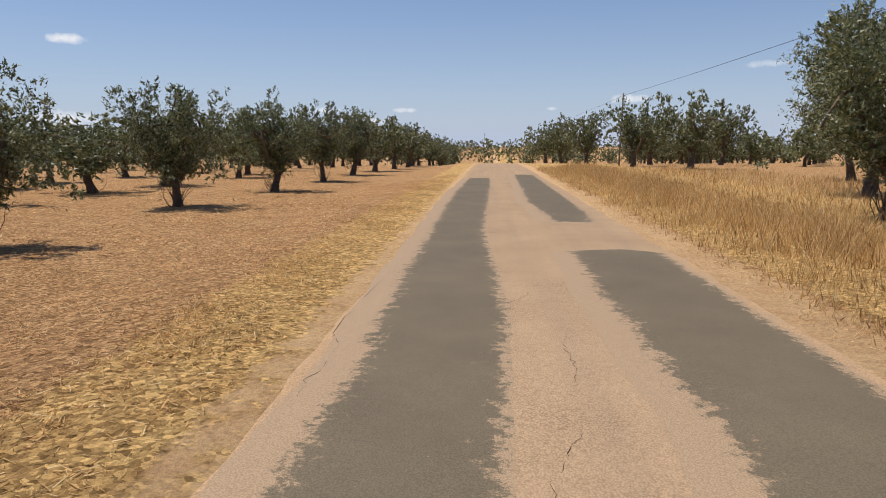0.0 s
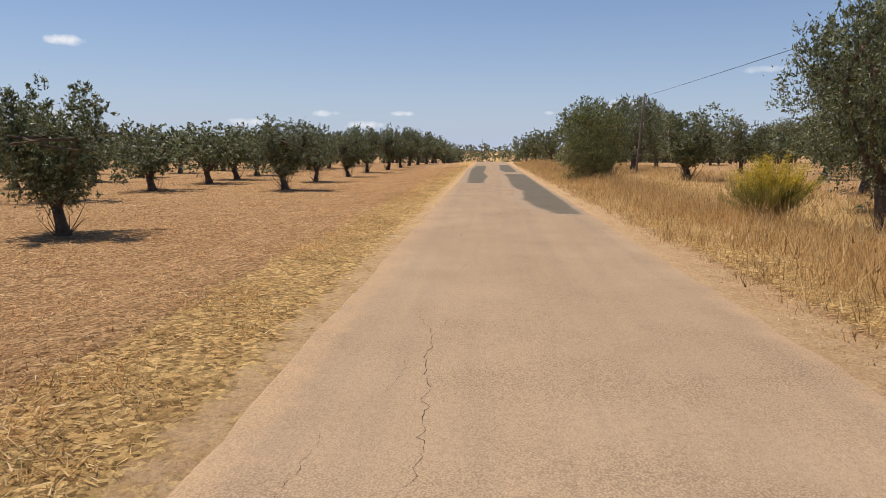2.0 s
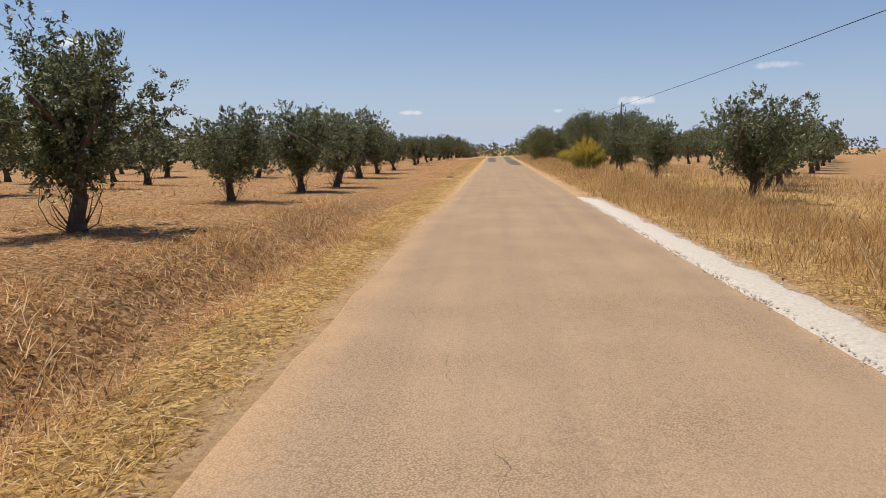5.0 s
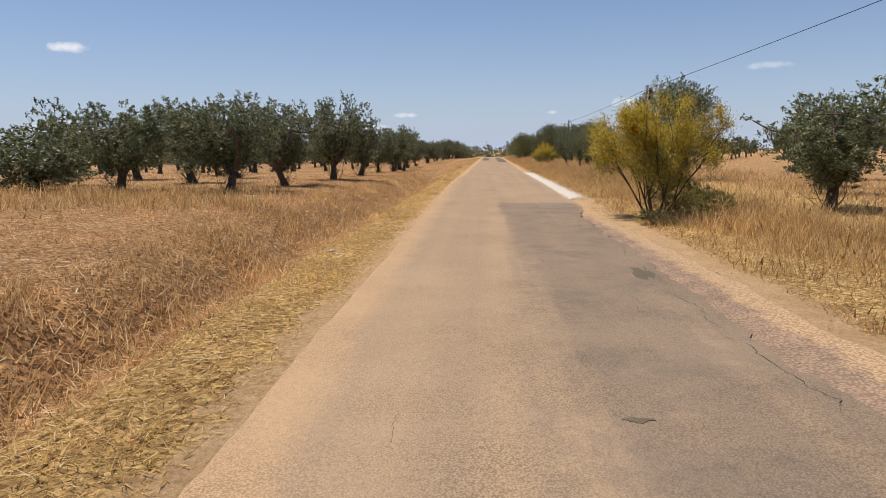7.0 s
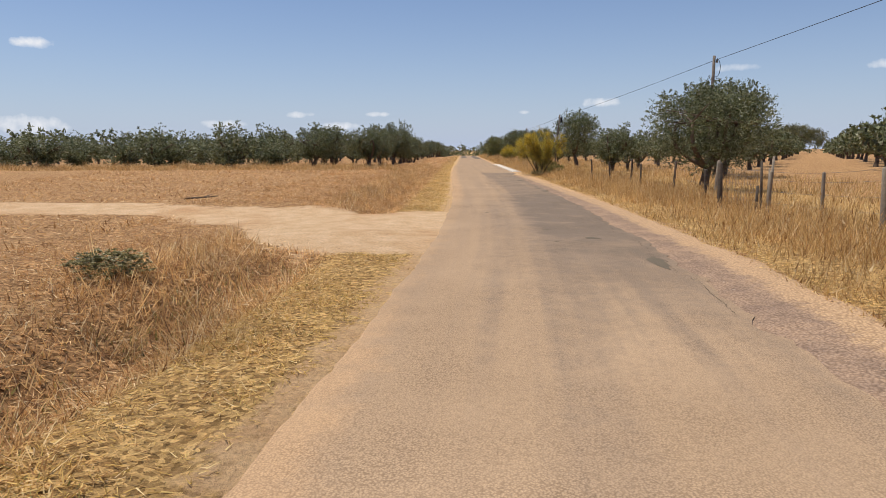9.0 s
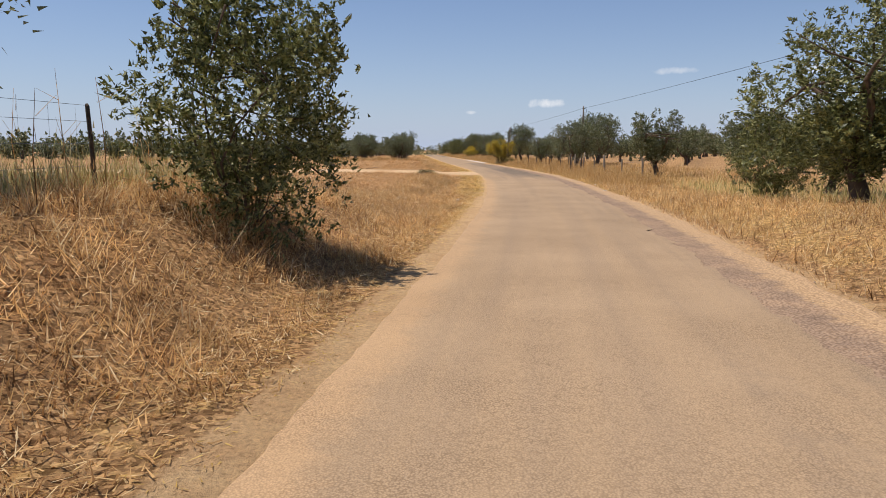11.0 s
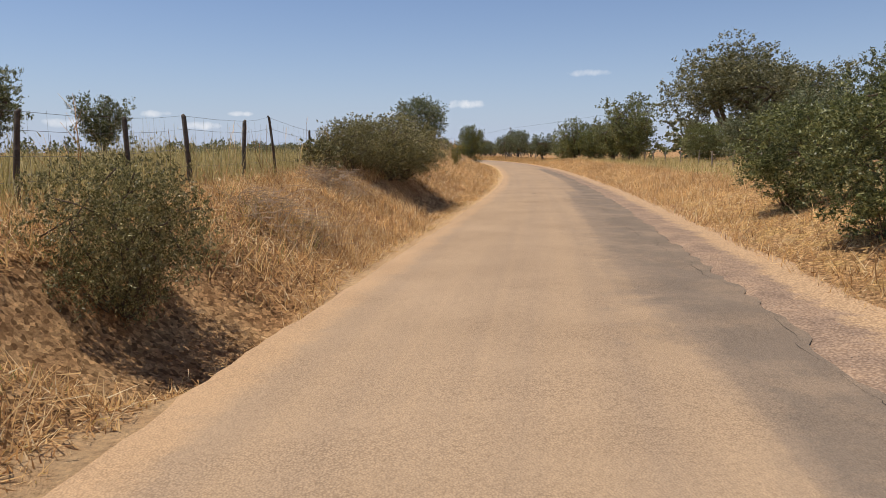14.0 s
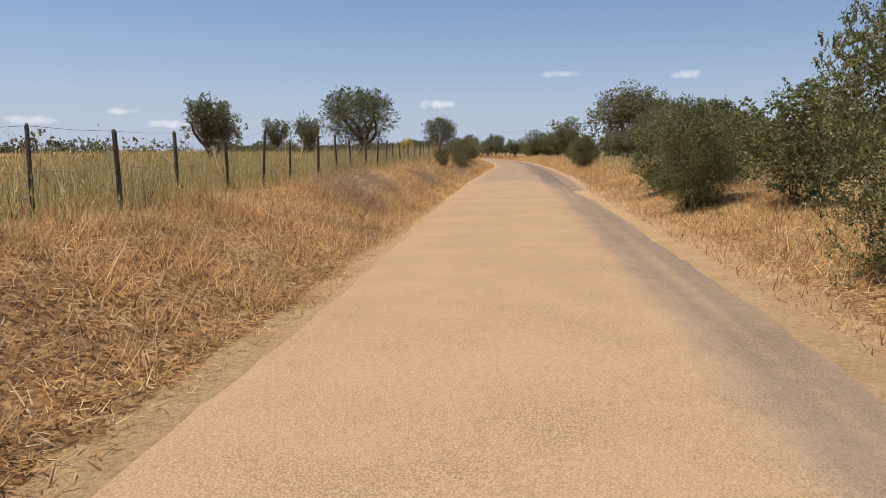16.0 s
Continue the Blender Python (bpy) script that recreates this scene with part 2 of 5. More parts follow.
M_SCRUB = mat_leaf("dry_scrub_leaves", [(0.0, (0.085, 0.076, 0.028)), (0.55, (0.22, 0.195, 0.07)), (1.0, (0.54, 0.46, 0.21))], 0.32)
M_BROOM = mat_leaf("broom_blossom", [(0.0, (0.36, 0.26, 0.025)), (0.5, (0.70, 0.50, 0.04)), (1.0, (0.88, 0.70, 0.11))], 0.5)
M_BROOMSTEM = mat_leaf("broom_stems", [(0.0, (0.15, 0.14, 0.035)), (0.6, (0.31, 0.28, 0.075)), (1.0, (0.50, 0.43, 0.14))], 0.4)
M_STRAW = mat_leaf("dry_straw", [(0.0, (0.26, 0.135, 0.05)), (0.45, (0.56, 0.35, 0.135)), (0.85, (0.72, 0.50, 0.23)), (1.0, (0.82, 0.66, 0.40))], 0.4, 0.7, 0.2, (0.78, 1.25))
M_GOLD = mat_leaf("golden_verge_grass", [(0.0, (0.30, 0.185, 0.05)), (0.45, (0.64, 0.425, 0.13)), (0.85, (0.80, 0.57, 0.22)), (1.0, (0.88, 0.72, 0.40))], 0.4, 0.7, 0.2, (0.8, 1.2))
M_LITTER = mat_leaf("reddish_field_litter", [(0.0, (0.22, 0.098, 0.036)), (0.45, (0.54, 0.295, 0.118)), (0.85, (0.74, 0.465, 0.205)), (1.0, (0.88, 0.70, 0.44))], 0.36, 0.75, 0.2, (0.74, 1.28))
M_FIELD = mat_leaf("ripe_field_grass", [(0.0, (0.26, 0.215, 0.07)), (0.5, (0.56, 0.47, 0.185)), (1.0, (0.82, 0.70, 0.38))], 0.45, 0.7, 0.2)
M_RUST = mat_leaf("withered_weeds", [(0.0, (0.17, 0.085, 0.038)), (0.35, (0.55, 0.315, 0.13)), (0.8, (0.82, 0.55, 0.25)), (1.0, (0.95, 0.80, 0.52))], 0.45, 0.75, 0.2, (0.66, 1.3))
M_DEAD = mat_plain("dead_twigs", (0.20, 0.135, 0.08), (0.56, 0.41, 0.27), 3, bump=0.2)
M_WEED = mat_leaf("green_weeds", [(0.0, (0.13, 0.12, 0.03)), (0.6, (0.27, 0.235, 0.062)), (1.0, (0.44, 0.36, 0.12))], 0.35)
M_WOOD = mat_plain("weathered_post_wood", (0.06, 0.046, 0.034), (0.17, 0.135, 0.10), 14, bump=0.8)
M_POLE = mat_plain("weathered_pole_wood", (0.095, 0.076, 0.06), (0.25, 0.205, 0.165), 8, bump=0.6)
M_PALE = mat_plain("pale_split_post_wood", (0.20, 0.165, 0.12), (0.36, 0.30, 0.225), 16, bump=0.6)
M_WIRE = mat_plain("galvanised_wire", (0.12, 0.12, 0.12), (0.25, 0.25, 0.24), 30, 0.5, 0.5, 0.1, 0.7)
M_CABLE = mat_plain("black_cable", (0.02, 0.02, 0.022), (0.04, 0.04, 0.042), 10, 0.6)


# ---------------- mesh helpers ----------------
def mesh_from(name, verts, faces, mat, smooth=False):
    """A mesh from arrays: verts (n, 3), faces (m, 3 or 4)."""
    verts, faces = np.asarray(verts, np.float32), np.asarray(faces, np.int32)
    me = bpy.data.meshes.new(name)
    me.vertices.add(len(verts))
    me.vertices.foreach_set("co", verts.ravel())
    m, n = faces.shape
    me.loops.add(m * n)
    me.loops.foreach_set("vertex_index", faces.ravel())
    me.polygons.add(m)
    me.polygons.foreach_set("loop_start", np.arange(0, m * n, n, dtype=np.int32))
    me.polygons.foreach_set("use_smooth", np.full(m, smooth))
    me.update(calc_edges=True)
    me.materials.append(mat)
    return me


def part(name, me, parent, label="", kind=""):
    ob = new(name, me)
    ob.parent = parent
    return tagged(ob, label, kind=kind)


def bm_mesh(name, bm, mat, smooth=False):
    me = bpy.data.meshes.new(name)
    bm.to_mesh(me)
    bm.free()
    for p in me.polygons:
        p.use_smooth = smooth
    me.materials.append(mat)
    return me


def tubes(lines, sides=7):
    """Tapered tubes along lists of (point, radius); returns verts and quads."""
    verts, faces = [], []
    ring = np.linspace(0, 2 * math.pi, sides, endpoint=False)
    for line in lines:
        base = len(verts)
        pts = [Vector(p) for p, _ in line]
        for i, (p, r) in enumerate(line):
            way = (pts[min(i + 1, len(pts) - 1)] - pts[max(i - 1, 0)]).normalized()
            side = way.cross(Vector((0.31, 0.95, 0.05))).normalized()
            up = way.cross(side)
            for a in ring:
                verts.append(tuple(pts[i] + (side * math.cos(a) + up * math.sin(a)) * r))
        for i in range(len(line) - 1):
            for j in range(sides):
                a, b = base + i * sides + j, base + i * sides + (j + 1) % sides
                faces.append((a, b, b + sides, a + sides))
        verts.append(tuple(pts[-1]))
        top = len(verts) - 1
        for j in range(sides):
            a, b = base + (len(line) - 1) * sides + j, base + (len(line) - 1) * sides + (j + 1) % sides
            faces.append((a, b, top, top))
    return np.array(verts), faces


def tube_mesh(name, lines, mat, sides=7):
    v, f = tubes(lines, sides)
    me = bpy.data.meshes.new(name)
    me.from_pydata([tuple(p) for p in v], [], [q if q[2] != q[3] else q[:3] for q in f])
    for p in me.polygons:
        p.use_smooth = True
    me.materials.append(mat)
    return me


def unit(v):
    return v / np.maximum(np.linalg.norm(v, axis=1, keepdims=True), 1e-6)


def leaves(rng, centres, dirs, length, width):
    """Pointed leaves (one triangle each) at centres along dirs."""
    n = len(centres)
    d = unit(dirs)
    side = unit(np.cross(d, rng.normal(size=(n, 3))))
    ln = length * rng.uniform(0.6, 1.3, (n, 1))
    wd = width * rng.uniform(0.6, 1.3, (n, 1))
    a = centres - d * ln * 0.5
    v = np.stack([a + side * wd * 0.5, a - side * wd * 0.5, centres + d * ln * 0.5], 1)
    return v.reshape(-1, 3), np.arange(n * 3).reshape(-1, 3)


def upward(v):
    """Triangles wound so that they face up."""
    t = v.reshape(-1, 3, 3)
    nz = np.cross(t[:, 1] - t[:, 0], t[:, 2] - t[:, 0])[:, 2]
    t[nz < 0] = t[nz < 0][:, [1, 0, 2]]
    return t.reshape(-1, 3), np.arange(len(t) * 3).reshape(-1, 3)


def blades(rng, roots, height, lean, width):
    """Dry blades: one leaning pointed triangle each."""
    n = len(roots)
    az = rng.uniform(0, 2 * math.pi, n)
    out = np.stack([np.cos(az), np.sin(az), np.zeros(n)], 1)
    sd = az + rng.normal(math.pi / 2, 0.5, n)
    side = np.stack([np.cos(sd), np.sin(sd), np.zeros(n)], 1)
    h = (height * rng.uniform(0.55, 1.15, n))[:, None]
    ln = (lean * rng.uniform(0.25, 1.15, n))[:, None]
    w = (width * rng.uniform(0.6, 1.4, n))[:, None]
    tip = roots + np.array([[0, 0, 1.0]]) * h + out * h * ln
    return upward(np.stack([roots + side * w * 0.5, roots - side * w * 0.5, tip], 1))


def straws(rng, centres, dirs, length, width):
    """Fallen stalks: thin triangles lying near flat."""
    n = len(centres)
    d = unit(dirs)
    side = unit(np.cross(d, np.array([[0, 0, 1.0]]) + 0.35 * rng.normal(size=(n, 3))))
    ln, wd = length * rng.uniform(0.5, 1.4, (n, 1)), width * rng.uniform(0.6, 1.4, (n, 1))
    a = centres - d * ln * 0.5
    return upward(np.stack([a + side * wd * 0.5, a - side * wd * 0.5, centres + d * ln * 0.5], 1))


def joined(parts):
    vs, fs, k = [], [], 0
    for v, f in parts:
        vs.append(v)
        fs.append(np.asarray(f) + k)
        k += len(v)
    return np.concatenate(vs), np.concatenate(fs)


# ---------------- the plan: road line and ground height ----------------
LINE_Y = [-460, -239.9, -231.4, -222.8, -214.4, -205.9, -197.1, -188.5, -180.1, -171.9, -163.8, -155.8, -148.1, -140.5, -133.1, -126, -119.2, -112.8, -106.7, -95, -60, 3000]
LINE_X = [-102, -29.5, -26.7, -24.0, -21.4, -18.8, -16.0, -13.4, -11.0, -8.9, -6.9, -5.1, -3.6, -2.3, -1.3, -0.6, 0.0, 0.3, 0.4, 0.3, 0.0, 0.0]


def road_x(y):
    """x of the line the road follows, smoothed a little."""
    y = np.asarray(y, float)
    return sum(np.interp(y + o, LINE_Y, LINE_X) for o in (-5, -2.5, 0, 2.5, 5)) / 5


def step(a, b, v):
    t = np.clip((np.asarray(v, float) - a) / (b - a), 0, 1)
    return t * t * (3 - 2 * t)


def lump(x, y, s):
    return (np.sin(x * 1.7 / s + 1.3 * np.sin(y * 0.9 / s)) + np.sin(y * 2.1 / s + 1.7 * np.sin(x * 1.1 / s + 2)) + np.sin((x + y) * 3.1 / s + 0.5)) / 3


def left_edge(y):
    """The asphalt's left edge, as an offset from the road line."""
    return np.interp(y, [-243, -233, -226, -214, -200, -190, -180, -170, -160, -136, -122, -106, -94, -82, -64, -56, 0], [-1.9, -2.0, -2.2, -2.3, -2.3, -2.0, -1.65, -1.45, -1.5, -1.4, -1.28, -1.3, -1.42, -1.52, -1.5, -1.3, -1.3])


def left_amp(y):
    return np.interp(y, [-260, -225, -205, -188, -160, -146, -134], [0.55, 0.6, 0.72, 0.95, 0.95, 0.9, 0.0])


def ground_z(x, y):
    """Height of the land; the road surface lies at zero."""
    x, y = np.asarray(x, float), np.asarray(y, float)
    w = x - road_x(y)
    edge = left_edge(y)
    off = step(-0.1, -1.1, w - edge) + step(2.6, 3.6, w)
    bed = step(0.4, 0.15, w - edge) + step(2.05, 2.3, w)
    z = -0.05 + 0.036 * bed + 0.02 * off + off * 0.035 * lump(x, y, 1.6)
    ditch = step(-50, -62, y) * step(-136, -128, y) * (1 - step(-108.6, -110.3, y) * step(-118, -116, y))
    z = z - 0.30 * ditch * np.exp(-((w + 3.05) / 0.45) ** 2)
    z = z + 0.10 * ditch * step(-3.3, -4.2, w)
    z = z + np.interp(y, [-130, -112, -97, -84, -66, -52, -40, 60], [0, 0, 0.12, 0.33, 0.17, 0.03, -0.33, -0.28]) * step(-2.3, -5.5, w)
    z = z + left_amp(y) * step(-2.3, -4.7, w) + 0.06 * step(-2.2, -3, w) * left_amp(y) * lump(x, y, 0.7)
    z = z - 0.5 * np.exp(-((w + 3.1) / 0.75) ** 4 - ((y + 200.2) / 1.3) ** 4)
    z = z - 0.35 * np.exp(-((w + 3.3) / 0.6) ** 2 - ((y + 182.7) / 0.9) ** 2)
    z = z - 0.45 * np.exp(-((w + 3.15) / 0.55) ** 2 - ((y + 188.6) / 2.0) ** 4)
    z = z + 0.5 * step(-134, -146, y) * step(2.9, 5.4, w)
    far = step(-40, -70, y) * (1 - step(-134, -150, y) * 0.7)
    z = z + far * 0.020 * np.clip(w - 12, 0, 90) + 0.004 * np.clip(w - 12, 0, 90)
    down = np.clip(y - 42, 0, 120)
    z = z - 0.00035 * down ** 2 + 0.011 * np.clip(y - 190, 0, 300)
    return z


def on(w, y, lift=0.0):
    x = float(road_x(y)) + w
    return Vector((x, y, float(ground_z(x, y)) + lift))


# ---------------- ground ----------------
def ground():
    near = np.arange(-262, 70, 0.7)
    ys = np.concatenate([[-3000, -1200, -700, -460, -380, -330, -300, -280, -270], near, [75, 82, 90, 100, 112, 125, 140, 160, 185, 215, 260, 330, 420, 600, 900, 1500, 3000]])
    fine = np.concatenate([np.arange(-8, 8.01, 0.2)])
    ws = np.concatenate([[-3000, -1200, -600, -350, -220, -150, -110, -80, -60, -46, -36, -28, -22, -18, -15, -12.5, -10.5, -9], fine, [9, 10.5, 12.5, 15, 18, 22, 28, 36, 46, 60, 80, 110, 150, 220, 350, 600, 1200, 3000]])
    Y, W = np.meshgrid(ys, ws, indexing="ij")
    X = road_x(Y) + W
    Z = ground_z(X, Y)
    nw = len(ws)
    i, j = np.meshgrid(np.arange(len(ys) - 1), np.arange(nw - 1), indexing="ij")
    a = (i * nw + j).ravel()
    me = mesh_from("ground", np.stack([X, Y, Z], 2).reshape(-1, 3), np.stack([a, a + 1, a + nw + 1, a + nw], 1), M_GROUND, True)
    part3 = step(-130, -150, Y)
    verge_w = 1.6
    verge = np.maximum(step(-(1.6 + verge_w), -(1.2 + verge_w * 0.6), W) * step(0, -1.5, W) * (1 - 0.6 * part3), step(2.8, 3.6, W) * (1 - 0.65 * step(7, 12, W)) * (1 - 0.5 * part3))
    sand = np.maximum(step(-0.5, -0.12, W - left_edge(Y)) * step(0, -1, W) * (0.62 + 0.4 * part3), step(3.6, 2.7, W) * step(1, 2, W))
    ragged = 0.9 * lump(X, Y * 0.3, 1.1) * step(-2, -4, W)
    track = step(-107.9, -108.7, Y + 0.4 * ragged + 1.1 * step(-12, -4, W)) * step(-111.2 - 5.5 * step(-8, -2.5, W), -110.2 - 5.5 * step(-8, -2.5, W), Y + ragged) * step(-0.5, -1.0, W)
    for name, val in (("verge", verge), ("sand", sand), ("track", track)):
        me.attributes.new(name, "FLOAT", "POINT").data.foreach_set("value", val.ravel().astype(np.float32))
    tagged(new("ground", me), "dry reddish soil with mown straw and sandy road edges", "ground", kind="structure")


def road_edges(y):
    left = left_edge(y) + 0.03 * lump(y, y * 0.3, 2.1) + 0.02 * lump(y, 0.2 * y, 0.45) + 0.015 * lump(y * 1.3, y, 0.13)
    broken = step(-82, -86, y) * step(-222, -214, y)
    right = 2.5 - 0.38 * broken - 0.25 * step(-212, -218, y) + (0.04 + 0.04 * broken) * lump(y * 1.1 + 7, y * 0.2, 2.2) + (0.03 + 0.05 * broken) * lump(y + 3, y * 0.3, 0.4) + (0.02 + 0.03 * broken) * lump(y * 1.2, y, 0.12)
    return left, right


def road():
    ys = np.concatenate([np.arange(-280, -222, 0.3), np.arange(-222, -84, 0.16), np.arange(-84, 70, 0.3), np.arange(70, 150, 2.0)])
    cols = np.array([0, 0.02, 0.06, 0.15, 0.27, 0.4, 0.5, 0.6, 0.73, 0.85, 0.94, 0.98, 1.0])
    L, R = road_edges(ys)
    W = L[:, None] + (R - L)[:, None] * cols[None]
    Y = np.repeat(ys[:, None], len(cols), 1)
    X = road_x(Y) + W
    crown = 0.02 * (1 - (2 * cols - 1) ** 2)[None] - 0.008
    Z = ground_z(X * 0 + road_x(Y), Y) + 0.05 + crown - 0.03 * (cols == 0)[None]
    Z = Z + 0.006 * lump(X * 1.5, Y, 1.0)
    n = len(cols)
    i, j = np.meshgrid(np.arange(len(ys) - 1), np.arange(n - 1), indexing="ij")
    a = (i * n + j).ravel()
    quads = np.stack([a, a + 1, a + n + 1, a + n], 1)
    me = mesh_from("road", np.stack([X, Y, Z], 2).reshape(-1, 3), quads, M_ROAD)
    uv = me.uv_layers.new(name="UVMap")
    pts = np.stack([W, Y], 2).reshape(-1, 2)
    uv.data.foreach_set("uv", pts[quads.ravel()].astype(np.float32).ravel())
    worn = 0.9 * step(-81.2, -81.7, Y) * step(-124, -110, Y) * step(0.18 - 0.3 * step(-92, -102, Y), 0.5 + 0.4 * step(-92, -102, Y), W) + 0.45 * step(-100, -108, Y) * step(-128, -118, Y) * step(-1.0, -0.3, W)
    band = np.interp(Y, [-240, -222, -212, -203, -198, -191, -187, -180, -173, -166, -150], [1.5, 1.5, 1.3, 1.0, 0.82, 0.62, 0.78, 1.3, 1.65, 1.4, 1.1])
    worn = worn + 0.85 * step(-150, -158, Y) * step(-0.12, 0.15, W - band) * step(-228, -205, Y) + 0.25 * step(-128, -140, Y) * step(0.8, 1.4, W)
    worn = worn + 0.38 * step(-218, -226, Y) * step(1.2, 1.5, W)
    worn = worn + 0.55 * step(8, 10, Y) * step(-1, 0.2, W) * step(0.5, 0, W)
    dust = np.maximum(step(0.85, 0.05, W - left_edge(Y)) * (0.7 + 0.3 * step(-60, -90, Y)), step(2.0, 2.5, W) * 0.6 * (1 - step(-82, -86, Y)))
    dust = dust * (1 - 0.45 * step(-103, -108, Y) * step(-124, -118, Y))
    dust = np.maximum(dust, 0.95 * step(-200, -214, Y) * step(1.7, 1.1, W))
    for name, val in (("worn", worn), ("dust", dust)):
        me.attributes.new(name, "FLOAT", "POINT").data.foreach_set("value", val.ravel().astype(np.float32))
    return tagged(new("road", me), "narrow worn rural asphalt road dusted with tan sand", "road", kind="structure")


def road_z(w, y):
    L, R = road_edges(y)
    c = (w - L) / (R - L)
    x = road_x(y) + w
    return ground_z(road_x(y), y) + 0.05 + 0.02 * (1 - (2 * c - 1) ** 2) - 0.008 + 0.006 * lump(x * 1.5, y, 1.0)


def patch(owner, y0, y1, left, right, seed, label):
    """A repair laid on the road between y0 and y1; left and right give its edges as functions of y."""
    ys = np.arange(y0, y1, 0.08)
    n = 9
    t = np.linspace(0, 1, n)
    fade = np.minimum(step(y0, y0 + 0.45, ys), step(y1, y1 - 0.35, ys)) ** 0.5
    rag = 0.05 * lump(ys * 0.8 + seed, ys * 0.3, 1.3) + 0.012 * lump(ys + seed * 3, ys, 0.5) - 0.14
    L, R = left(ys) + rag, right(ys) - 0.02 * lump(ys + seed, ys, 0.3)
    mid = L * 0.35 + R * 0.65
    L, R = mid + (L - mid) * fade, mid + (R - mid) * fade
    W = L[:, None] + (R - L)[:, None] * t[None]
    Y = np.repeat(ys[:, None], n, 1)
    Z = road_z(W, Y) + 0.007 * (1 - (2 * t - 1)[None] ** 8) + 0.001
    i, j = np.meshgrid(np.arange(len(ys) - 1), np.arange(n - 1), indexing="ij")
    a = (i * n + j).ravel()
    me = mesh_from("patch", np.stack([road_x(Y) + W, Y, Z], 2).reshape(-1, 3), np.stack([a, a + 1, a + n + 1, a + n], 1), M_PATCH, True)
    gap_in = np.minimum(np.minimum(W - L[:, None], R[:, None] - W + 0.25), np.minimum(Y - y0, y1 - Y + 0.2))
    inner = step(0.0, 0.55, gap_in) * (0.82 + 0.18 * step(y0, y0 + 6, Y))
    me.attributes.new("inner", "FLOAT", "POINT").data.foreach_set("value", inner.ravel().astype(np.float32))
    part("asphalt_patch", me, owner, label)


def cracks(owner):
    """Long wandering cracks and short crazing in the old surface."""
    rng = np.random.default_rng(5)
    vs, fs = [], []

    def crack(w, y, heading, length, width):
        pts = []
        while length > 0:
            pts.append((w, y))
            way = heading + rng.normal(0, 0.34)
            d = rng.uniform(0.02, 0.07)
            w, y, length = w + d * math.sin(way), y + d * math.cos(way), length - d
        p = np.array(pts)
        L, R = road_edges(p[:, 1])
        p = p[(p[:, 0] > L + 0.1) & (p[:, 0] < R - 0.1)]
        if len(p) < 3:
            return
        g = np.gradient(p, axis=0)
        nrm = np.stack([g[:, 1], -g[:, 0]], 1) / np.maximum(np.hypot(g[:, 0], g[:, 1]), 1e-6)[:, None]
        k = (0.4 * width * rng.uniform(0.1, 1.5, len(p)) * np.sin(np.linspace(0.15, math.pi - 0.05, len(p))))[:, None]
        a, b = p + nrm * k / 2, p - nrm * k / 2
        q = np.stack([a, b], 1).reshape(-1, 2)
        z = road_z(q[:, 0], q[:, 1]) + 0.0035
        base = sum(len(v) for v in vs)
        vs.append(np.stack([road_x(q[:, 1]) + q[:, 0], q[:, 1], z], 1))
        i = np.arange(len(p) - 1) * 2 + base
        fs.append(np.stack([i, i + 1, i + 3, i + 2], 1))
    for y in np.arange(-17, 16, 2.6):
        crack(-1.15 + rng.normal(0, 0.06), y, rng.normal(0, 0.05), 2.9, 0.016)
    for y in np.arange(-18, 10, 1.1):
        crack(rng.uniform(0.0, 1.1), y, rng.normal(0, 0.3), rng.uniform(0.5, 1.5), 0.007)
    for y in np.arange(-20, 2, 0.45):
        crack(rng.uniform(-0.7, 0.8), y, rng.normal(0, 0.35), rng.uniform(0.3, 1.0), 0.006)
    for _ in range(120):
        crack(rng.uniform(-0.8, 1.0), rng.uniform(-22, 1), rng.normal(0, 0.12), rng.uniform(0.5, 1.9), 0.010)
    for _ in range(30):
        crack(rng.uniform(-0.6, 1.0), rng.uniform(-20, -2), 1.5 + rng.normal(0, 0.3), rng.uniform(0.2, 0.5), 0.008)
    for _ in range(30):
        crack(rng.uniform(-0.5, 0.3), rng.uniform(-92, -78), rng.normal(0, 0.08), rng.uniform(0.8, 2.0), 0.004)
    for y in np.arange(-112, -18, 1.3):
        crack(rng.uniform(-0.9, 1.6), y, rng.normal(0, 0.15), rng.uniform(0.4, 1.4), 0.004)
    for y in np.arange(-58, -20, 5.5):
        crack(-0.25 + rng.normal(0, 0.05), y, rng.normal(0, 0.03), 4.5, 0.008)
    for y in np.arange(-214, -160, 2.1):
        crack(float(np.interp(y, [-204, -199, -194, -187, -180, -170], [2.05, 2.0, 1.6, 1.55, 1.75, 1.9])) + rng.normal(0, 0.04), y, rng.normal(0, 0.05), 2.3, 0.016)
    for y in np.arange(-232, -214, 2.1):
        crack(1.2 + rng.normal(0, 0.1), y, rng.normal(0, 0.05), 2.5, 0.008)
    for y in np.arange(-120, -84, 1.9):
        crack(1.95 + rng.normal(0, 0.05), y, rng.normal(0, 0.05), 2.1, 0.013)
    part("cracks", mesh_from("cracks", np.concatenate(vs), np.concatenate(fs), M_CRACK), owner, "dark cracks", "stuff")


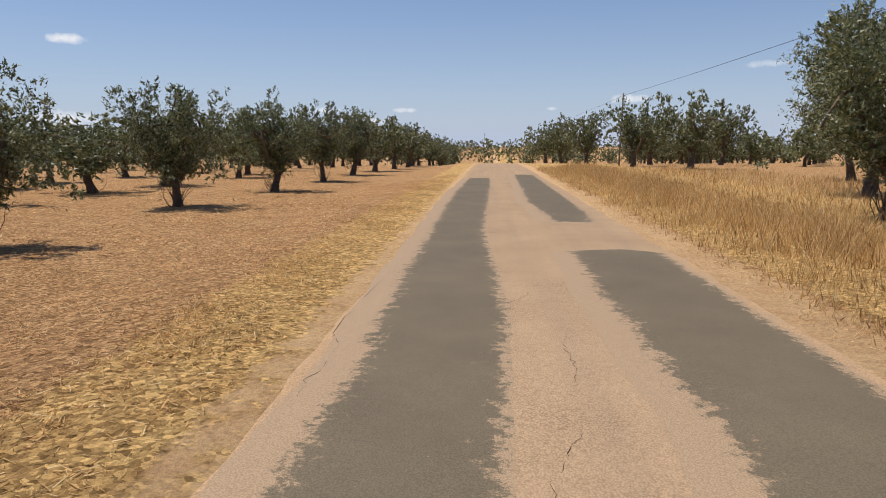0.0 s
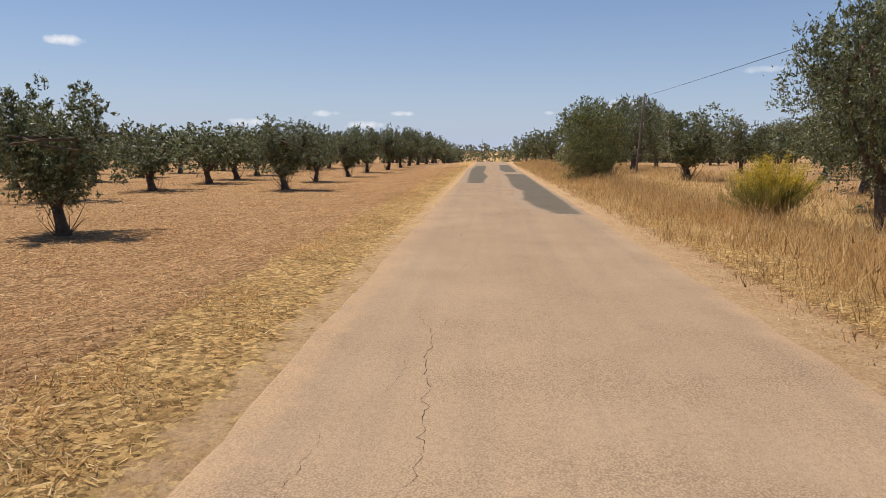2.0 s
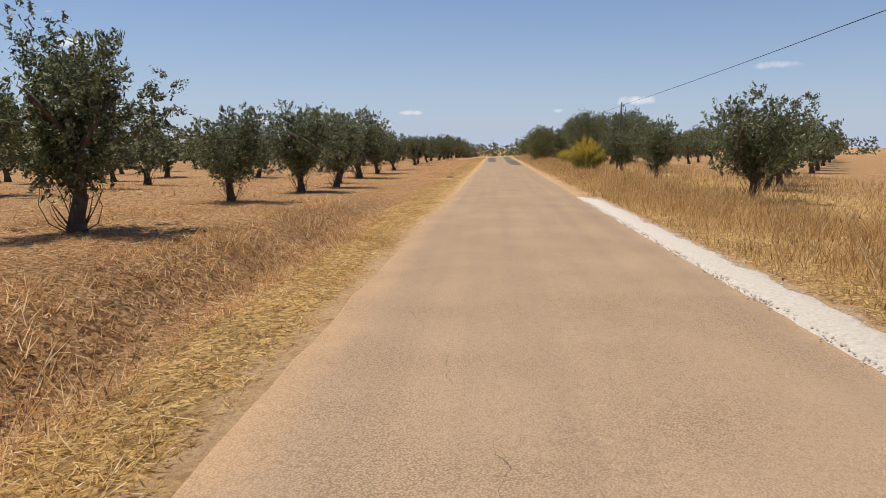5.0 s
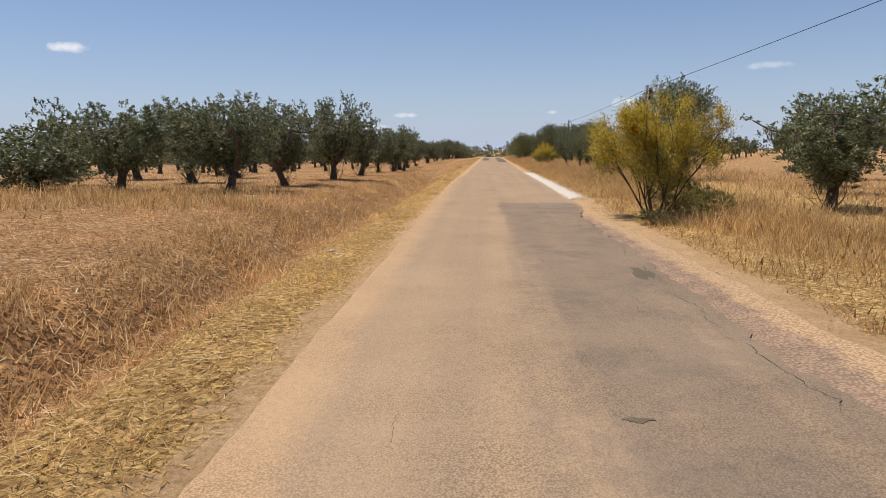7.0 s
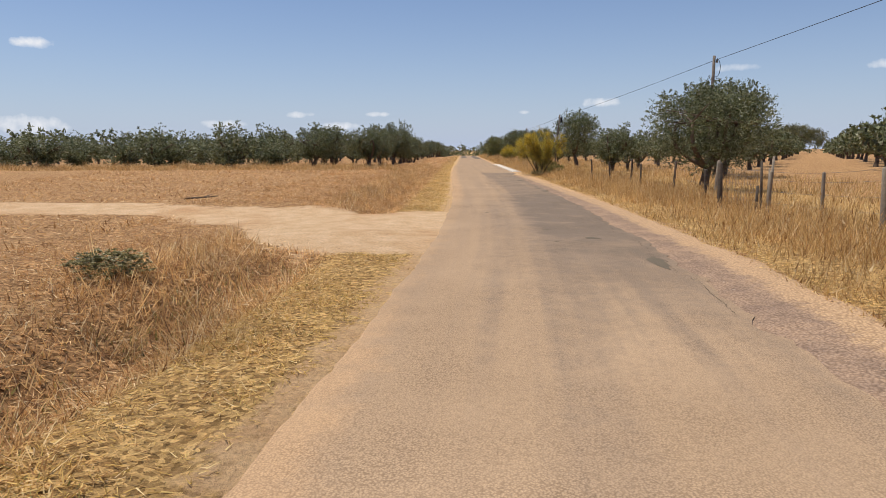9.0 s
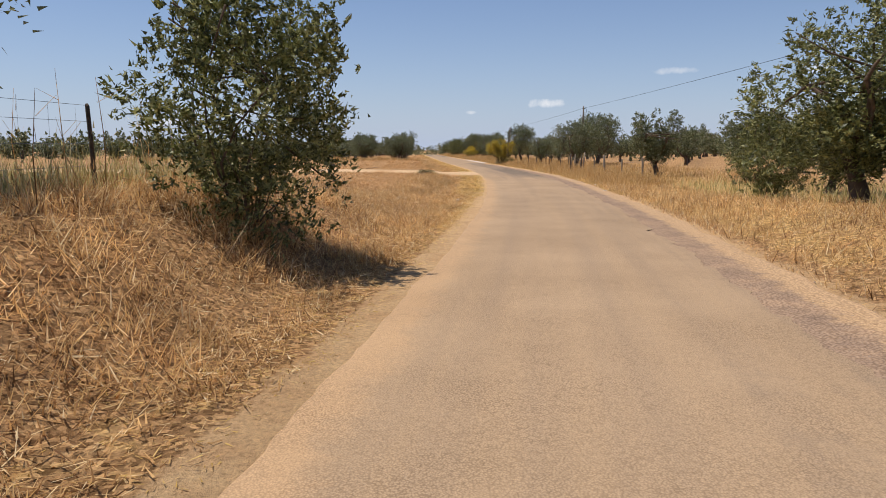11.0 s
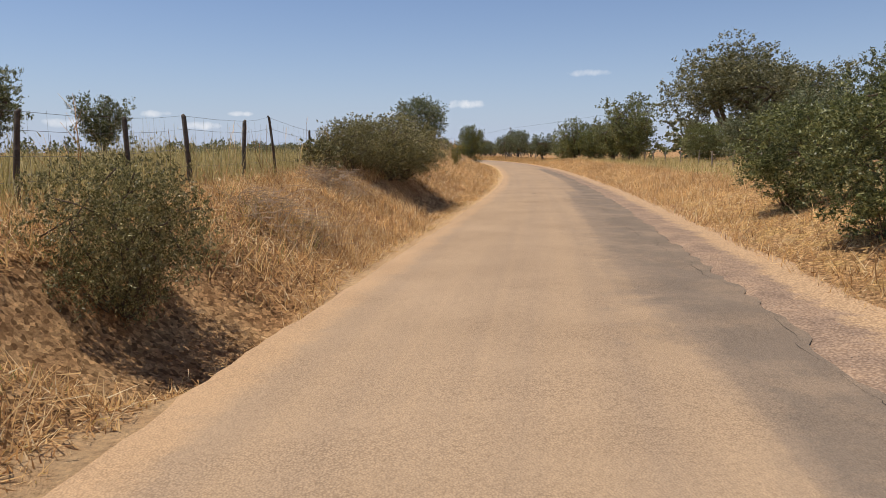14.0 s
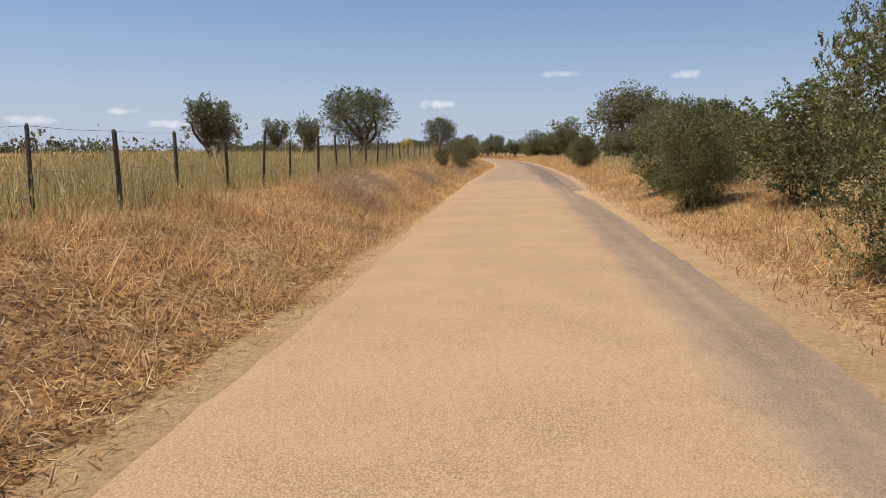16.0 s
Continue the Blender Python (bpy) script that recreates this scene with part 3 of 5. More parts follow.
def gravel():
    """Pale crushed stone banked against the road edge, with loose stones."""
    rng = np.random.default_rng(8)
    ys = np.arange(-81, -56, 0.12)
    t = np.linspace(0, 1, 9)
    wide = (0.62 + 0.08 * lump(ys, ys, 0.7)) * np.minimum(step(-81, -78.5, ys), step(-56, -57.5, ys))
    W = 2.42 + 0.02 * lump(ys, ys * 0.3, 0.4)[:, None] + wide[:, None] * t[None]
    Y = np.repeat(ys[:, None], 9, 1)
    X = road_x(Y) + W
    Z = np.maximum(ground_z(X, Y), -0.03) + 0.06 * np.sin(t * math.pi)[None] ** 0.6 * (wide[:, None] > 0.05) + rng.uniform(0, 0.012, X.shape) - 0.015
    i, j = np.meshgrid(np.arange(len(ys) - 1), np.arange(8), indexing="ij")
    a = (i * 9 + j).ravel()
    me = mesh_from("gravel_strip", np.stack([X, Y, Z], 2).reshape(-1, 3), np.stack([a, a + 1, a + 10, a + 9], 1), M_GRAVEL)
    strip = tagged(new("gravel_shoulder", me), "strip of white limestone gravel along the asphalt edge", "gravel", kind="structure")
    n = 5000
    y = rng.uniform(-80.6, -56.3, n)
    w = 2.38 + rng.beta(1.5, 1.7, n) * 0.72
    c = np.stack([road_x(y) + w, y, np.maximum(ground_z(road_x(y) + w, y), -0.03) + 0.03], 1)
    s = rng.uniform(0.006, 0.018, (n, 1, 1))
    octa = np.array([(1, 0, 0), (-1, 0, 0), (0, 1, 0), (0, -1, 0), (0, 0, 0.8), (0, 0, -0.8)], float)
    v = c[:, None] + octa[None] * s * rng.uniform(0.6, 1.3, (n, 6, 1))
    tri = np.array([(0, 2, 4), (2, 1, 4), (1, 3, 4), (3, 0, 4), (2, 0, 5), (1, 2, 5), (3, 1, 5), (0, 3, 5)])
    f = (np.arange(n)[:, None, None] * 6 + tri[None]).reshape(-1, 3)
    part("loose_stones", mesh_from("stones", v.reshape(-1, 3), f, M_GRAVEL), strip, kind="stuff")


def broken_shoulder(owner):
    """The crumbled outer strip of old asphalt beyond the ragged right edge."""
    rng = np.random.default_rng(17)
    ys = np.arange(-219, -83, 0.14)
    t = np.linspace(0, 1, 13)
    outer = np.interp(ys, [-219, -215, -208, -180, -135, -118, -105, -97, -90, -83], [2.3, 2.9, 3.3, 3.1, 3.0, 3.2, 2.95, 2.8, 2.75, 2.3]) + 0.08 * lump(ys, ys * 0.3, 0.8)
    W = 1.86 + (outer - 1.86)[:, None] * t[None]
    Y = np.repeat(ys[:, None], len(t), 1)
    X = road_x(Y) + W
    under = ground_z(road_x(Y), Y) + 0.022
    Z = under + (np.maximum(ground_z(X, Y) + 0.012, under + 0.012) - under) * step(2.0, 2.25, W) + rng.uniform(0, 0.010, X.shape) - 0.03 * (t > 0.99)[None] - 0.08 * np.maximum(step(-215, -218.5, Y), step(-86, -83.5, Y))
    i, j = np.meshgrid(np.arange(len(ys) - 1), np.arange(len(t) - 1), indexing="ij")
    a = (i * len(t) + j).ravel()
    me = mesh_from("broken_shoulder", np.stack([X, Y, Z], 2).reshape(-1, 3), np.stack([a, a + 1, a + len(t) + 1, a + len(t)], 1), M_SHOULDER)
    dust = np.maximum(step(0.2, 0.95, np.repeat(t[None], len(ys), 0)), 0.5 * step(-212, -218, Y))
    me.attributes.new("dust", "FLOAT", "POINT").data.foreach_set("value", dust.ravel().astype(np.float32))
    part("broken_shoulder", me, owner, "crumbled purple-brown old asphalt strip")
    n = 2600
    y = rng.uniform(-216, -85, n)
    w = 2.0 + rng.beta(1.1, 2.4, n) * 1.3
    c = np.stack([road_x(y) + w, y, np.maximum(ground_z(road_x(y) + w, y), -0.03) + 0.015], 1)
    s = rng.uniform(0.005, 0.018, (n, 1, 1)) * rng.uniform(0.4, 1, (n, 1, 1))
    octa = np.array([(1, 0, 0), (-1, 0, 0), (0, 1, 0), (0, -1, 0), (0, 0, 0.7), (0, 0, -0.7)], float)
    v = c[:, None] + octa[None] * s * rng.uniform(0.6, 1.4, (n, 6, 1))
    tri = np.array([(0, 2, 4), (2, 1, 4), (1, 3, 4), (3, 0, 4), (2, 0, 5), (1, 2, 5), (3, 1, 5), (0, 3, 5)])
    f = (np.arange(n)[:, None, None] * 6 + tri[None]).reshape(-1, 3)
    part("loose_chips", mesh_from("loose_chips", v.reshape(-1, 3), f, M_SHOULDER_CHIP), owner, "loose asphalt and stone chips", "stuff")


ground()
ROAD = road()
broken_shoulder(ROAD)
patch(ROAD, -2.5, 32, lambda y: np.interp(y, [-2.4, 4, 12, 20, 32], [-1.0, -1.05, -1.15, -1.25, -1.1]), lambda y: np.interp(y, [-2.4, 0.3, 6, 12, 25], [0.1, 0.06, 0.2, -0.05, 0.08]), 1, "dark grey asphalt repair")
patch(ROAD, -17.0, 9.9, lambda y: np.interp(y, [-17, -14, -12, -10.4, -7.7, -6.2, -2, 2, 6, 9.9], [1.5, 1.1, 0.97, 1.08, 1.22, 1.0, 0.95, 1.0, 1.0, 0.98]), lambda y: 2.40 + 0 * y, 2, "dark grey asphalt repair")
patch(ROAD, 13.0, 36, lambda y: np.interp(y, [13, 18, 36], [1.05, 0.85, 1.1]), lambda y: np.interp(y, [13, 15, 36], [2.05, 2.2, 2.25]), 3, "dark grey asphalt repair")
cracks(ROAD)
gravel()


def pothole(w, y, rw, ry, seed):
    """A small dark tar fill or hole with a ragged rim."""
    rng = np.random.default_rng(seed)
    n = 18
    a = np.linspace(0, 2 * math.pi, n, endpoint=False)
    r = 0.72 * (1 + 0.2 * np.sin(a * 3 + seed) + rng.uniform(-0.25, 0.25, n))
    W, Y = w + rw * r * np.cos(a), y + ry * r * np.sin(a)
    v = np.stack([road_x(Y) + W, Y, road_z(W, Y) + 0.003], 1)
    c = np.array([[float(road_x(y)) + w, y, float(road_z(w, y)) + 0.009]])
    f = [(i, (i + 1) % n, n) for i in range(n)]
    me = mesh_from("pothole_fill", np.concatenate([v, c]), f, M_PATCH)
    me.attributes.new("inner", "FLOAT", "POINT").data.foreach_set("value", np.ones(n + 1, np.float32))
    part("pothole_fill", me, ROAD)


for w, y, rw, ry, seed in [(0.79, -175.5, 0.12, 0.09, 1), (0.66, -173.3, 0.10, 0.10, 2), (0.53, -174.2, 0.09, 0.10, 4), (0.51, -175.4, 0.05, 0.05, 3), (0.64, -168.4, 0.07, 0.10, 5), (0.95, -169.8, 0.13, 0.16, 7),
                           (-0.35, -109.9, 0.06, 0.08, 9), (0.69, -113.4, 0.10, 0.08, 6), (0.75, -115.1, 0.05, 0.04, 11), (1.36, -114.6, 0.18, 0.16, 8), (0.81, -97.2, 0.10, 0.05, 13), (1.85, -92.6, 0.16, 0.5, 15), (1.92, -99.4, 0.14, 0.4, 16), (1.95, -101.4, 0.12, 0.5, 17), (1.9, -117.0, 0.15, 0.6, 18), (-0.16, -183.6, 0.10, 0.07, 10)]:
    pothole(w, y, rw, ry, seed)


# ---------------- trees and shrubs ----------------
def vase_clumps(rng, clumps, low, high, radius):
    """Clumps strung along ascending limbs: an open crown, widest above its middle, with upright plumes and a ragged skirt."""
    ctr, size, stretch = [], [], []
    limbs = max(5, clumps // 6)
    tall = high - low
    for i in range(limbs):
        a = 6.28 * i / limbs + rng.uniform(-0.4, 0.4)
        reach = radius * rng.uniform(0.15, 0.95)
        top = tall * rng.uniform(0.72, 1.0) * (1 - 0.22 * (reach / radius) ** 2)
        for t in np.linspace(0.22, 1.0, 6):
            r = reach * (0.35 + 0.65 * t) * math.sin(min(1.0, t * 1.3) * math.pi / 2)
            ctr.append((r * math.cos(a) + rng.normal(0, 0.08) * radius, r * math.sin(a) + rng.normal(0, 0.08) * radius, low + top * t))
            size.append(radius * rng.uniform(0.20, 0.33) * (1.1 - 0.38 * t))
            stretch.append(0.95 + 0.7 * t * rng.uniform(0, 1))
    for _ in range(limbs):
        a, r = rng.uniform(0, 6.28), radius * rng.uniform(0.6, 0.98)
        ctr.append((r * math.cos(a), r * math.sin(a), low + tall * rng.uniform(0.08, 0.5)))
        size.append(radius * rng.uniform(0.12, 0.22))
        stretch.append(0.9)
    return ctr, size, stretch


def dome_clumps(rng, clumps, low, high, radius):
    """Clumps over a few merging domes with a hanging skirt: the crown of an old spreading tree."""
    ctr, size, stretch = [], [], []
    tall = high - low
    domes = [(0.0, 0.0, 0.52, 0.48)]
    for i in range(7):
        a = 6.28 * i / 7 + rng.uniform(-0.35, 0.35)
        d = rng.uniform(0.42, 0.66)
        domes.append((d * math.cos(a), d * math.sin(a), rng.uniform(0.42, 0.58), rng.uniform(0.32, 0.42)))
    for i in range(clumps):
        dx, dy, dz, dr = domes[i % len(domes)]
        d = rng.normal(size=3)
        d /= np.linalg.norm(d)
        d[2] = abs(d[2]) if rng.uniform() < 0.75 else -0.4 * abs(d[2])
        k = rng.uniform(0.72, 1.02)
        ctr.append((radius * (dx + d[0] * dr * k), radius * (dy + d[1] * dr * k), low + tall * (dz + d[2] * k * min(0.46, dr * 1.05))))
        size.append(radius * rng.uniform(0.13, 0.21))
        stretch.append(0.85)
    for _ in range(clumps // 4):
        a, r = rng.uniform(0, 6.28), radius * rng.uniform(0.62, 0.98)
        ctr.append((r * math.cos(a), r * math.sin(a), low + tall * rng.uniform(0.02, 0.36)))
        size.append(radius * rng.uniform(0.08, 0.13))
        stretch.append(1.0)
    return ctr, size, stretch


def crown_points(rng, clumps, n, low, high, radius, ragged=0.25, hollow=0.5, spikes=0.35, vase=False, per=16, rise=0.5, domed=False, shag=0.65, loose=0.35):
    """Leaf places and directions in a crown: clumps with an uneven outline, each a bundle of leafy twigs."""
    ctr, size = [], []
    mid, half = (low + high) / 2, (high - low) / 2
    for _ in range(0 if vase else clumps):
        d = rng.normal(size=3)
        d /= np.linalg.norm(d)
        k = rng.uniform(hollow, 1.0) ** 0.6 * (1 + rng.normal(0, ragged * 0.4))
        taper = 1.0 - 0.25 * max(0, -d[2])
        ctr.append((d[0] * radius * 0.85 * k * taper, d[1] * radius * 0.85 * k * taper, mid + d[2] * half * 0.86 * k))
        size.append(rng.uniform(0.20, 0.36) * radius)
    for _ in range(0 if vase else max(2, clumps // 7)):
        a, r = rng.uniform(0, 6.28), rng.uniform(0, 0.75) * radius
        ctr.append((r * math.cos(a), r * math.sin(a), high - half * 0.06 - (r / radius) ** 2 * half * 0.45))
        size.append(0.17 * radius)
    stretch = [1.15] * len(ctr)
    for _ in range(0 if vase else int(clumps * spikes)):
        a, r = rng.uniform(0, 6.28), rng.uniform(0, 0.95) ** 0.6 * radius * 0.9
        ctr.append((r * math.cos(a), r * math.sin(a), mid + half * (1 - (r / radius) ** 2) ** 0.5 * rng.uniform(0.6, 1.0)))
        size.append(rng.uniform(0.09, 0.14) * radius)
        stretch.append(rng.uniform(1.8, 3.4))
    if vase:
        ctr, size, stretch = vase_clumps(rng, clumps, low, high, radius)
    if domed:
        ctr, size, stretch = dome_clumps(rng, clumps, low, high, radius)
    ctr, size, stretch = np.array(ctr), np.array(size), np.array(stretch)
    share = size ** 1.7 * stretch ** 0.6
    twigs = max(8, n // per)
    pick = rng.choice(len(ctr), twigs, p=share / share.sum())
    g = unit(rng.normal(size=(twigs, 3)))
    start = g * (0.15 + 0.75 * rng.beta(2.0, 1.3, (twigs, 1)))
    start[:, 2] *= stretch[pick]
    start = ctr[pick] + start * size[pick][:, None]
    way = unit(g + 0.5 * rng.normal(size=(twigs, 3)) + np.array([0, 0, rise]))
    long = size[pick][:, None] * shag * rng.uniform(0.4, 1.0, (twigs, 1)) * (0.8 + 0.2 * stretch[pick][:, None])
    at = np.arange(n) % twigs
    along = rng.uniform(0.05, 1.0, (n, 1)) ** 0.8
    p = start[at] + way[at] * long[at] * along + unit(rng.normal(size=(n, 3))) * rng.uniform(0, 1, (n, 1)) * size[pick][at][:, None] * np.where(rng.uniform(0, 1, (n, 1)) < loose, 0.42, 0.16)
    lo_hi = np.quantile(p[:, 2], [0.01, 0.995])
    fit_z = (high - low) / (lo_hi[1] - lo_hi[0])
    fit_r = radius / np.quantile(np.hypot(p[:, 0], p[:, 1]), 0.975)
    for q in (p, ctr):
        q[:, 2] = low + (q[:, 2] - lo_hi[0]) * fit_z
        q[:, :2] *= fit_r
    dirs = way[at] + 0.65 * rng.normal(size=(n, 3))
    return p, dirs, ctr


def limb(rng, a, b, r0, r1, bend=0.12, n=5):
    a, b = Vector(a), Vector(b)
    out = []
    off = Vector(rng.normal(size=3)) * (b - a).length * bend
    for i in range(n):
        t = i / (n - 1)
        out.append((a.lerp(b, t) + off * math.sin(t * math.pi), r0 + (r1 - r0) * t))
    return out


def tree_model(name, seed, height, radius, low, n, leaf, mat, trunk_r, forks=3, clumps=40, label="", category="tree", suckers=0, fork_at=0.28, hollow=0.5, bark=None, sides=7, spikes=0.45, vase=False, slim=0.55, per=16, rise=0.5, domed=False, shag=0.65):
    """A tree: Empty at the base, with trunk and crown as parts. Made once out of sight of the walk, then copied."""
    rng = np.random.default_rng(seed)
    root = tagged(new(name), label, category)
    p, dirs, ctr = crown_points(rng, clumps, n, low, height, radius, hollow=hollow, spikes=spikes, vase=vase, per=per, rise=rise, domed=domed, shag=shag)
    v, f = leaves(rng, p, dirs, leaf, leaf * slim)
    fork = height * fork_at
    lean = np.clip(rng.normal(0, 0.04, 2), -0.06, 0.06) * height
    top = (lean[0], lean[1], fork)
    bark = bark or M_BARK
    if trunk_r > 0.03:
        line = [((0, 0, -0.12), trunk_r * 1.7), ((0, 0, 0.06), trunk_r * 1.35), ((lean[0] * 0.4, lean[1] * 0.3, fork * 0.5), trunk_r), (top, trunk_r * 0.95)]
        part("trunk", tube_mesh("trunk", [line], bark, sides + 1), root)
    order = rng.permutation(len(ctr))
    for i in range(forks):
        a = 6.28 * i / forks + rng.uniform(0, 1)
        e = (math.cos(a) * radius * 0.5, math.sin(a) * radius * 0.5, low + (height - low) * 0.55)
        lines = [limb(rng, (top[0], top[1], fork - 0.05 if trunk_r > 0.03 else -0.05), e, trunk_r * 0.7, trunk_r * 0.3, 0.1)]
        for k in order[i * 4:i * 4 + (3 if sides > 6 else 1)]:
            lines.append(limb(rng, e, ctr[k], trunk_r * 0.3, 0.012, 0.08, 4))
        part("limb", tube_mesh("limb", lines, bark, sides), root)
    lines = []
    for _ in range(suckers):
        a, r = rng.uniform(0, 6.28), rng.uniform(0.04, 0.1)
        e = (math.cos(a) * rng.uniform(0.2, 0.6), math.sin(a) * rng.uniform(0.2, 0.6), rng.uniform(0.3, 0.9))
        lines.append(limb(rng, (math.cos(a) * r, math.sin(a) * r, -0.03), e, 0.012, 0.004, 0.12, 4))
    if lines:
        part("basal_growth", tube_mesh("basal_growth", lines, bark, 4), root, kind="stuff")
    part("crown", mesh_from("crown", v, f, mat), root)
    return root


MODELS = {}


def place_model(kind, w, y, sx=1.0, sz=1.0, turn=None, x=None, group="", label=""):
    """Put a copy of one of the kind's models on the ground; the first use takes the model itself."""
    models = MODELS[kind]
    i = place_model.count = place_model.count + 1
    turns = place_model.turns[kind] = place_model.turns.get(kind, -1) + 1
    model, used = models[turns % len(models)]
    rng = random.Random(i * 7 + 1)
    spot = on(w, y) if x is None else Vector((x, y, float(ground_z(x, y))))
    m = Matrix.Translation(spot) @ Matrix.Rotation(rng.uniform(0, 6.28) if turn is None else turn, 4, "Z") @ Matrix.Diagonal((sx, sx * rng.uniform(0.92, 1.08), sz, 1))
    if used[0]:
        s = model.scale
        ob = copy_thing(model, m @ Matrix.Diagonal((1 / s.x, 1 / s.y, 1 / s.z, 1)))
    else:
        used[0] = True
        model.matrix_basis = m
        ob = model
    return tagged(ob, label, group=group)


place_model.count = 0
place_model.turns = {}


def models(kind, *made):
    MODELS[kind] = [(m, [False]) for m in made]


OLIVE = "grey-green olive tree with a gnarled trunk on dry soil"
models("olive", *[tree_model("olive_tree", 10 + i, 3.0, 1.5, 0.72, 25000, 0.084, M_OLIVE, 0.115, 4, 66, OLIVE, "olive tree", 16, 0.19, vase=True, slim=0.42, per=18) for i in range(6)])
models("olive_mid", *[tree_model("olive_tree", 30 + i, 3.0, 1.8, 0.7, 4200, 0.165, M_OLIVE, 0.13, 3, 52, OLIVE, "olive tree", 4, 0.2, sides=5, vase=True, slim=0.48, per=8) for i in range(5)])
models("olive_skirt", *[tree_model("olive_tree", 230 + i, 3.0, 1.75, 0.15, 6500, 0.14, M_OLIVE, 0.13, 3, 60, "bushy grey-green olive tree with foliage down to the dry grass", "olive tree", 4, 0.15, sides=5, vase=True, slim=0.48, per=8) for i in range(3)])
models("olive_far", *[tree_model("olive_tree", 50 + i, 3.0, 1.7, 0.7, 680, 0.38, M_OLIVE, 0.13, 2, 36, OLIVE, "olive tree", 0, 0.2, sides=4, vase=True, per=4) for i in range(4)])
models("olive_big", *[tree_model("olive_tree", 60 + i, 5.0, 2.4, 1.1, 38000, 0.105, M_OLIVE, 0.18, 5, 80, OLIVE, "olive tree", 8, 0.22, hollow=0.4, spikes=0.8, slim=0.42, per=18) for i in range(3)])
models("bush", *[tree_model("bush", 70 + i, 3.0, 1.25, 0.03, 26000, 0.075, M_BUSH, 0.028, 4, 84, "dense dark green roadside bush", "bush", 14, 0.1, hollow=0.3, spikes=0.8, slim=0.46, per=14, rise=0.7, shag=0.55) for i in range(3)])
models("near_bush", *[tree_model("bush", 170 + i, 3.0, 1.25, 0.03, 60000, 0.05, M_BUSH, 0.028, 5, 110, "dense dark green roadside bush", "bush", 20, 0.1, hollow=0.3, spikes=1.1, slim=0.46, per=20, rise=0.8) for i in range(2)])
models("scrub", *[tree_model("scrub_bush", 80 + i, 2.0, 1.3, 0.10, 34000, 0.052, M_SCRUB, 0.028, 5, 74, "dusty olive-brown scrub bush on the bank", "bush", 30, 0.1, hollow=0.3, spikes=0.5, slim=0.42, per=14, rise=0.4, shag=0.45) for i in range(2)])
models("low_shrub", tree_model("low_shrub", 78, 2.0, 1.2, 0.03, 5000, 0.13, M_SCRUB, 0.028, 4, 50, "low grey-green shrub in dry grass", "shrub", 8, 0.1, hollow=0.2, spikes=1.5))
models("oak", *[tree_model("cork_oak", 90 + i, 9.0, 6.4, 1.2, 64000, 0.20, M_OAK, 0.36, 6, 150, "broad old cork oak with a domed brown-green crown", "oak tree", 0, 0.2, slim=0.5, per=14, rise=0.15, domed=True) for i in range(2)])
models("tree", *[tree_model("tree", 95 + i, 5.0, 2.4, 0.7, 26000, 0.12, M_BUSH, 0.16, 4, 76, "rounded green roadside tree above dry grass", "tree", 4, vase=True, slim=0.46, per=18) for i in range(2)])


def fork(rng, at, way, length, r, level, lines, tips):
    """A stem that bends upward and divides, down to the twig ends."""
    end = at + way * length
    mid = at.lerp(end, 0.5) + Vector(rng.normal(0, 0.06, 3)) * length
    lines.append([(at, r), (mid, r * 0.85), (end, r * 0.68)])
    if level == 0:
        tips.append((at, end))
        return
    for _ in range(3 if level > 1 else 4):
        turn = (way + Vector(rng.normal(0, 0.42, 3)) + Vector((0, 0, 0.16))).normalized()
        fork(rng, end if rng.uniform() < 0.6 else mid, turn, length * rng.uniform(0.55, 0.85), r * 0.62, level - 1, lines, tips)


def tall_broom():
    """A leggy old broom: bare dark stems below, thin drooping green twigs and clouds of blossom at the ends."""
    rng = np.random.default_rng(46)
    root = tagged(new("broom_shrub"), "tall open yellow flowering broom with bare dark stems", "shrub")
    tips = []
    for i in range(8):
        a = 6.28 * i / 8 + rng.uniform(-0.3, 0.3)
        out = rng.uniform(0.35, 1.0)
        lines = []
        fork(rng, Vector((0.08 * math.cos(a), 0.08 * math.sin(a), -0.05)), Vector((out * math.cos(a), out * math.sin(a), 1.0)).normalized(), rng.uniform(0.8, 1.1), 0.028, 3, lines, tips)
        part("stem", tube_mesh("stem", lines, M_STEM, 5), root)
    ends = np.array([tuple(e) for _, e in tips])
    starts = np.array([tuple(a) for a, _ in tips])
    reach = 1.6 / np.quantile(np.hypot(ends[:, 0], ends[:, 1]), 0.95)
    n = 52000
    rich = rng.beta(0.9, 1.1, len(ends)) + 0.03
    k = rng.choice(len(ends), n, p=rich / rich.sum())
    t = rng.uniform(0.2, 1.35, (n, 1))
    p = starts[k] + (ends[k] - starts[k]) * t + unit(rng.normal(size=(n, 3))) * rng.uniform(0, 0.27, (n, 1))
    p[:, 2] = np.maximum(p[:, 2] - 0.14 * t[:, 0] ** 2, 0.1)
    d = (ends - starts)[k] + rng.normal(0, 0.3, (n, 3)) + np.array([0, 0, -0.15])
    gold = (p[:, 2] + rng.normal(0, 0.5, n) > 1.0) & (rng.uniform(0, 1, n) < 0.8)
    v, f = leaves(rng, p[gold], d[gold], 0.052, 0.022)
    part("blossom", mesh_from("blossom", v, f, M_BROOM), root, "bright yellow blossom")
    v, f = leaves(rng, p[~gold], d[~gold], 0.13, 0.012)
    part("twig_mass", mesh_from("twig_mass", v, f, M_BROOMSTEM), root)
    return root, reach, float(np.quantile(p[:, 2], 0.93))


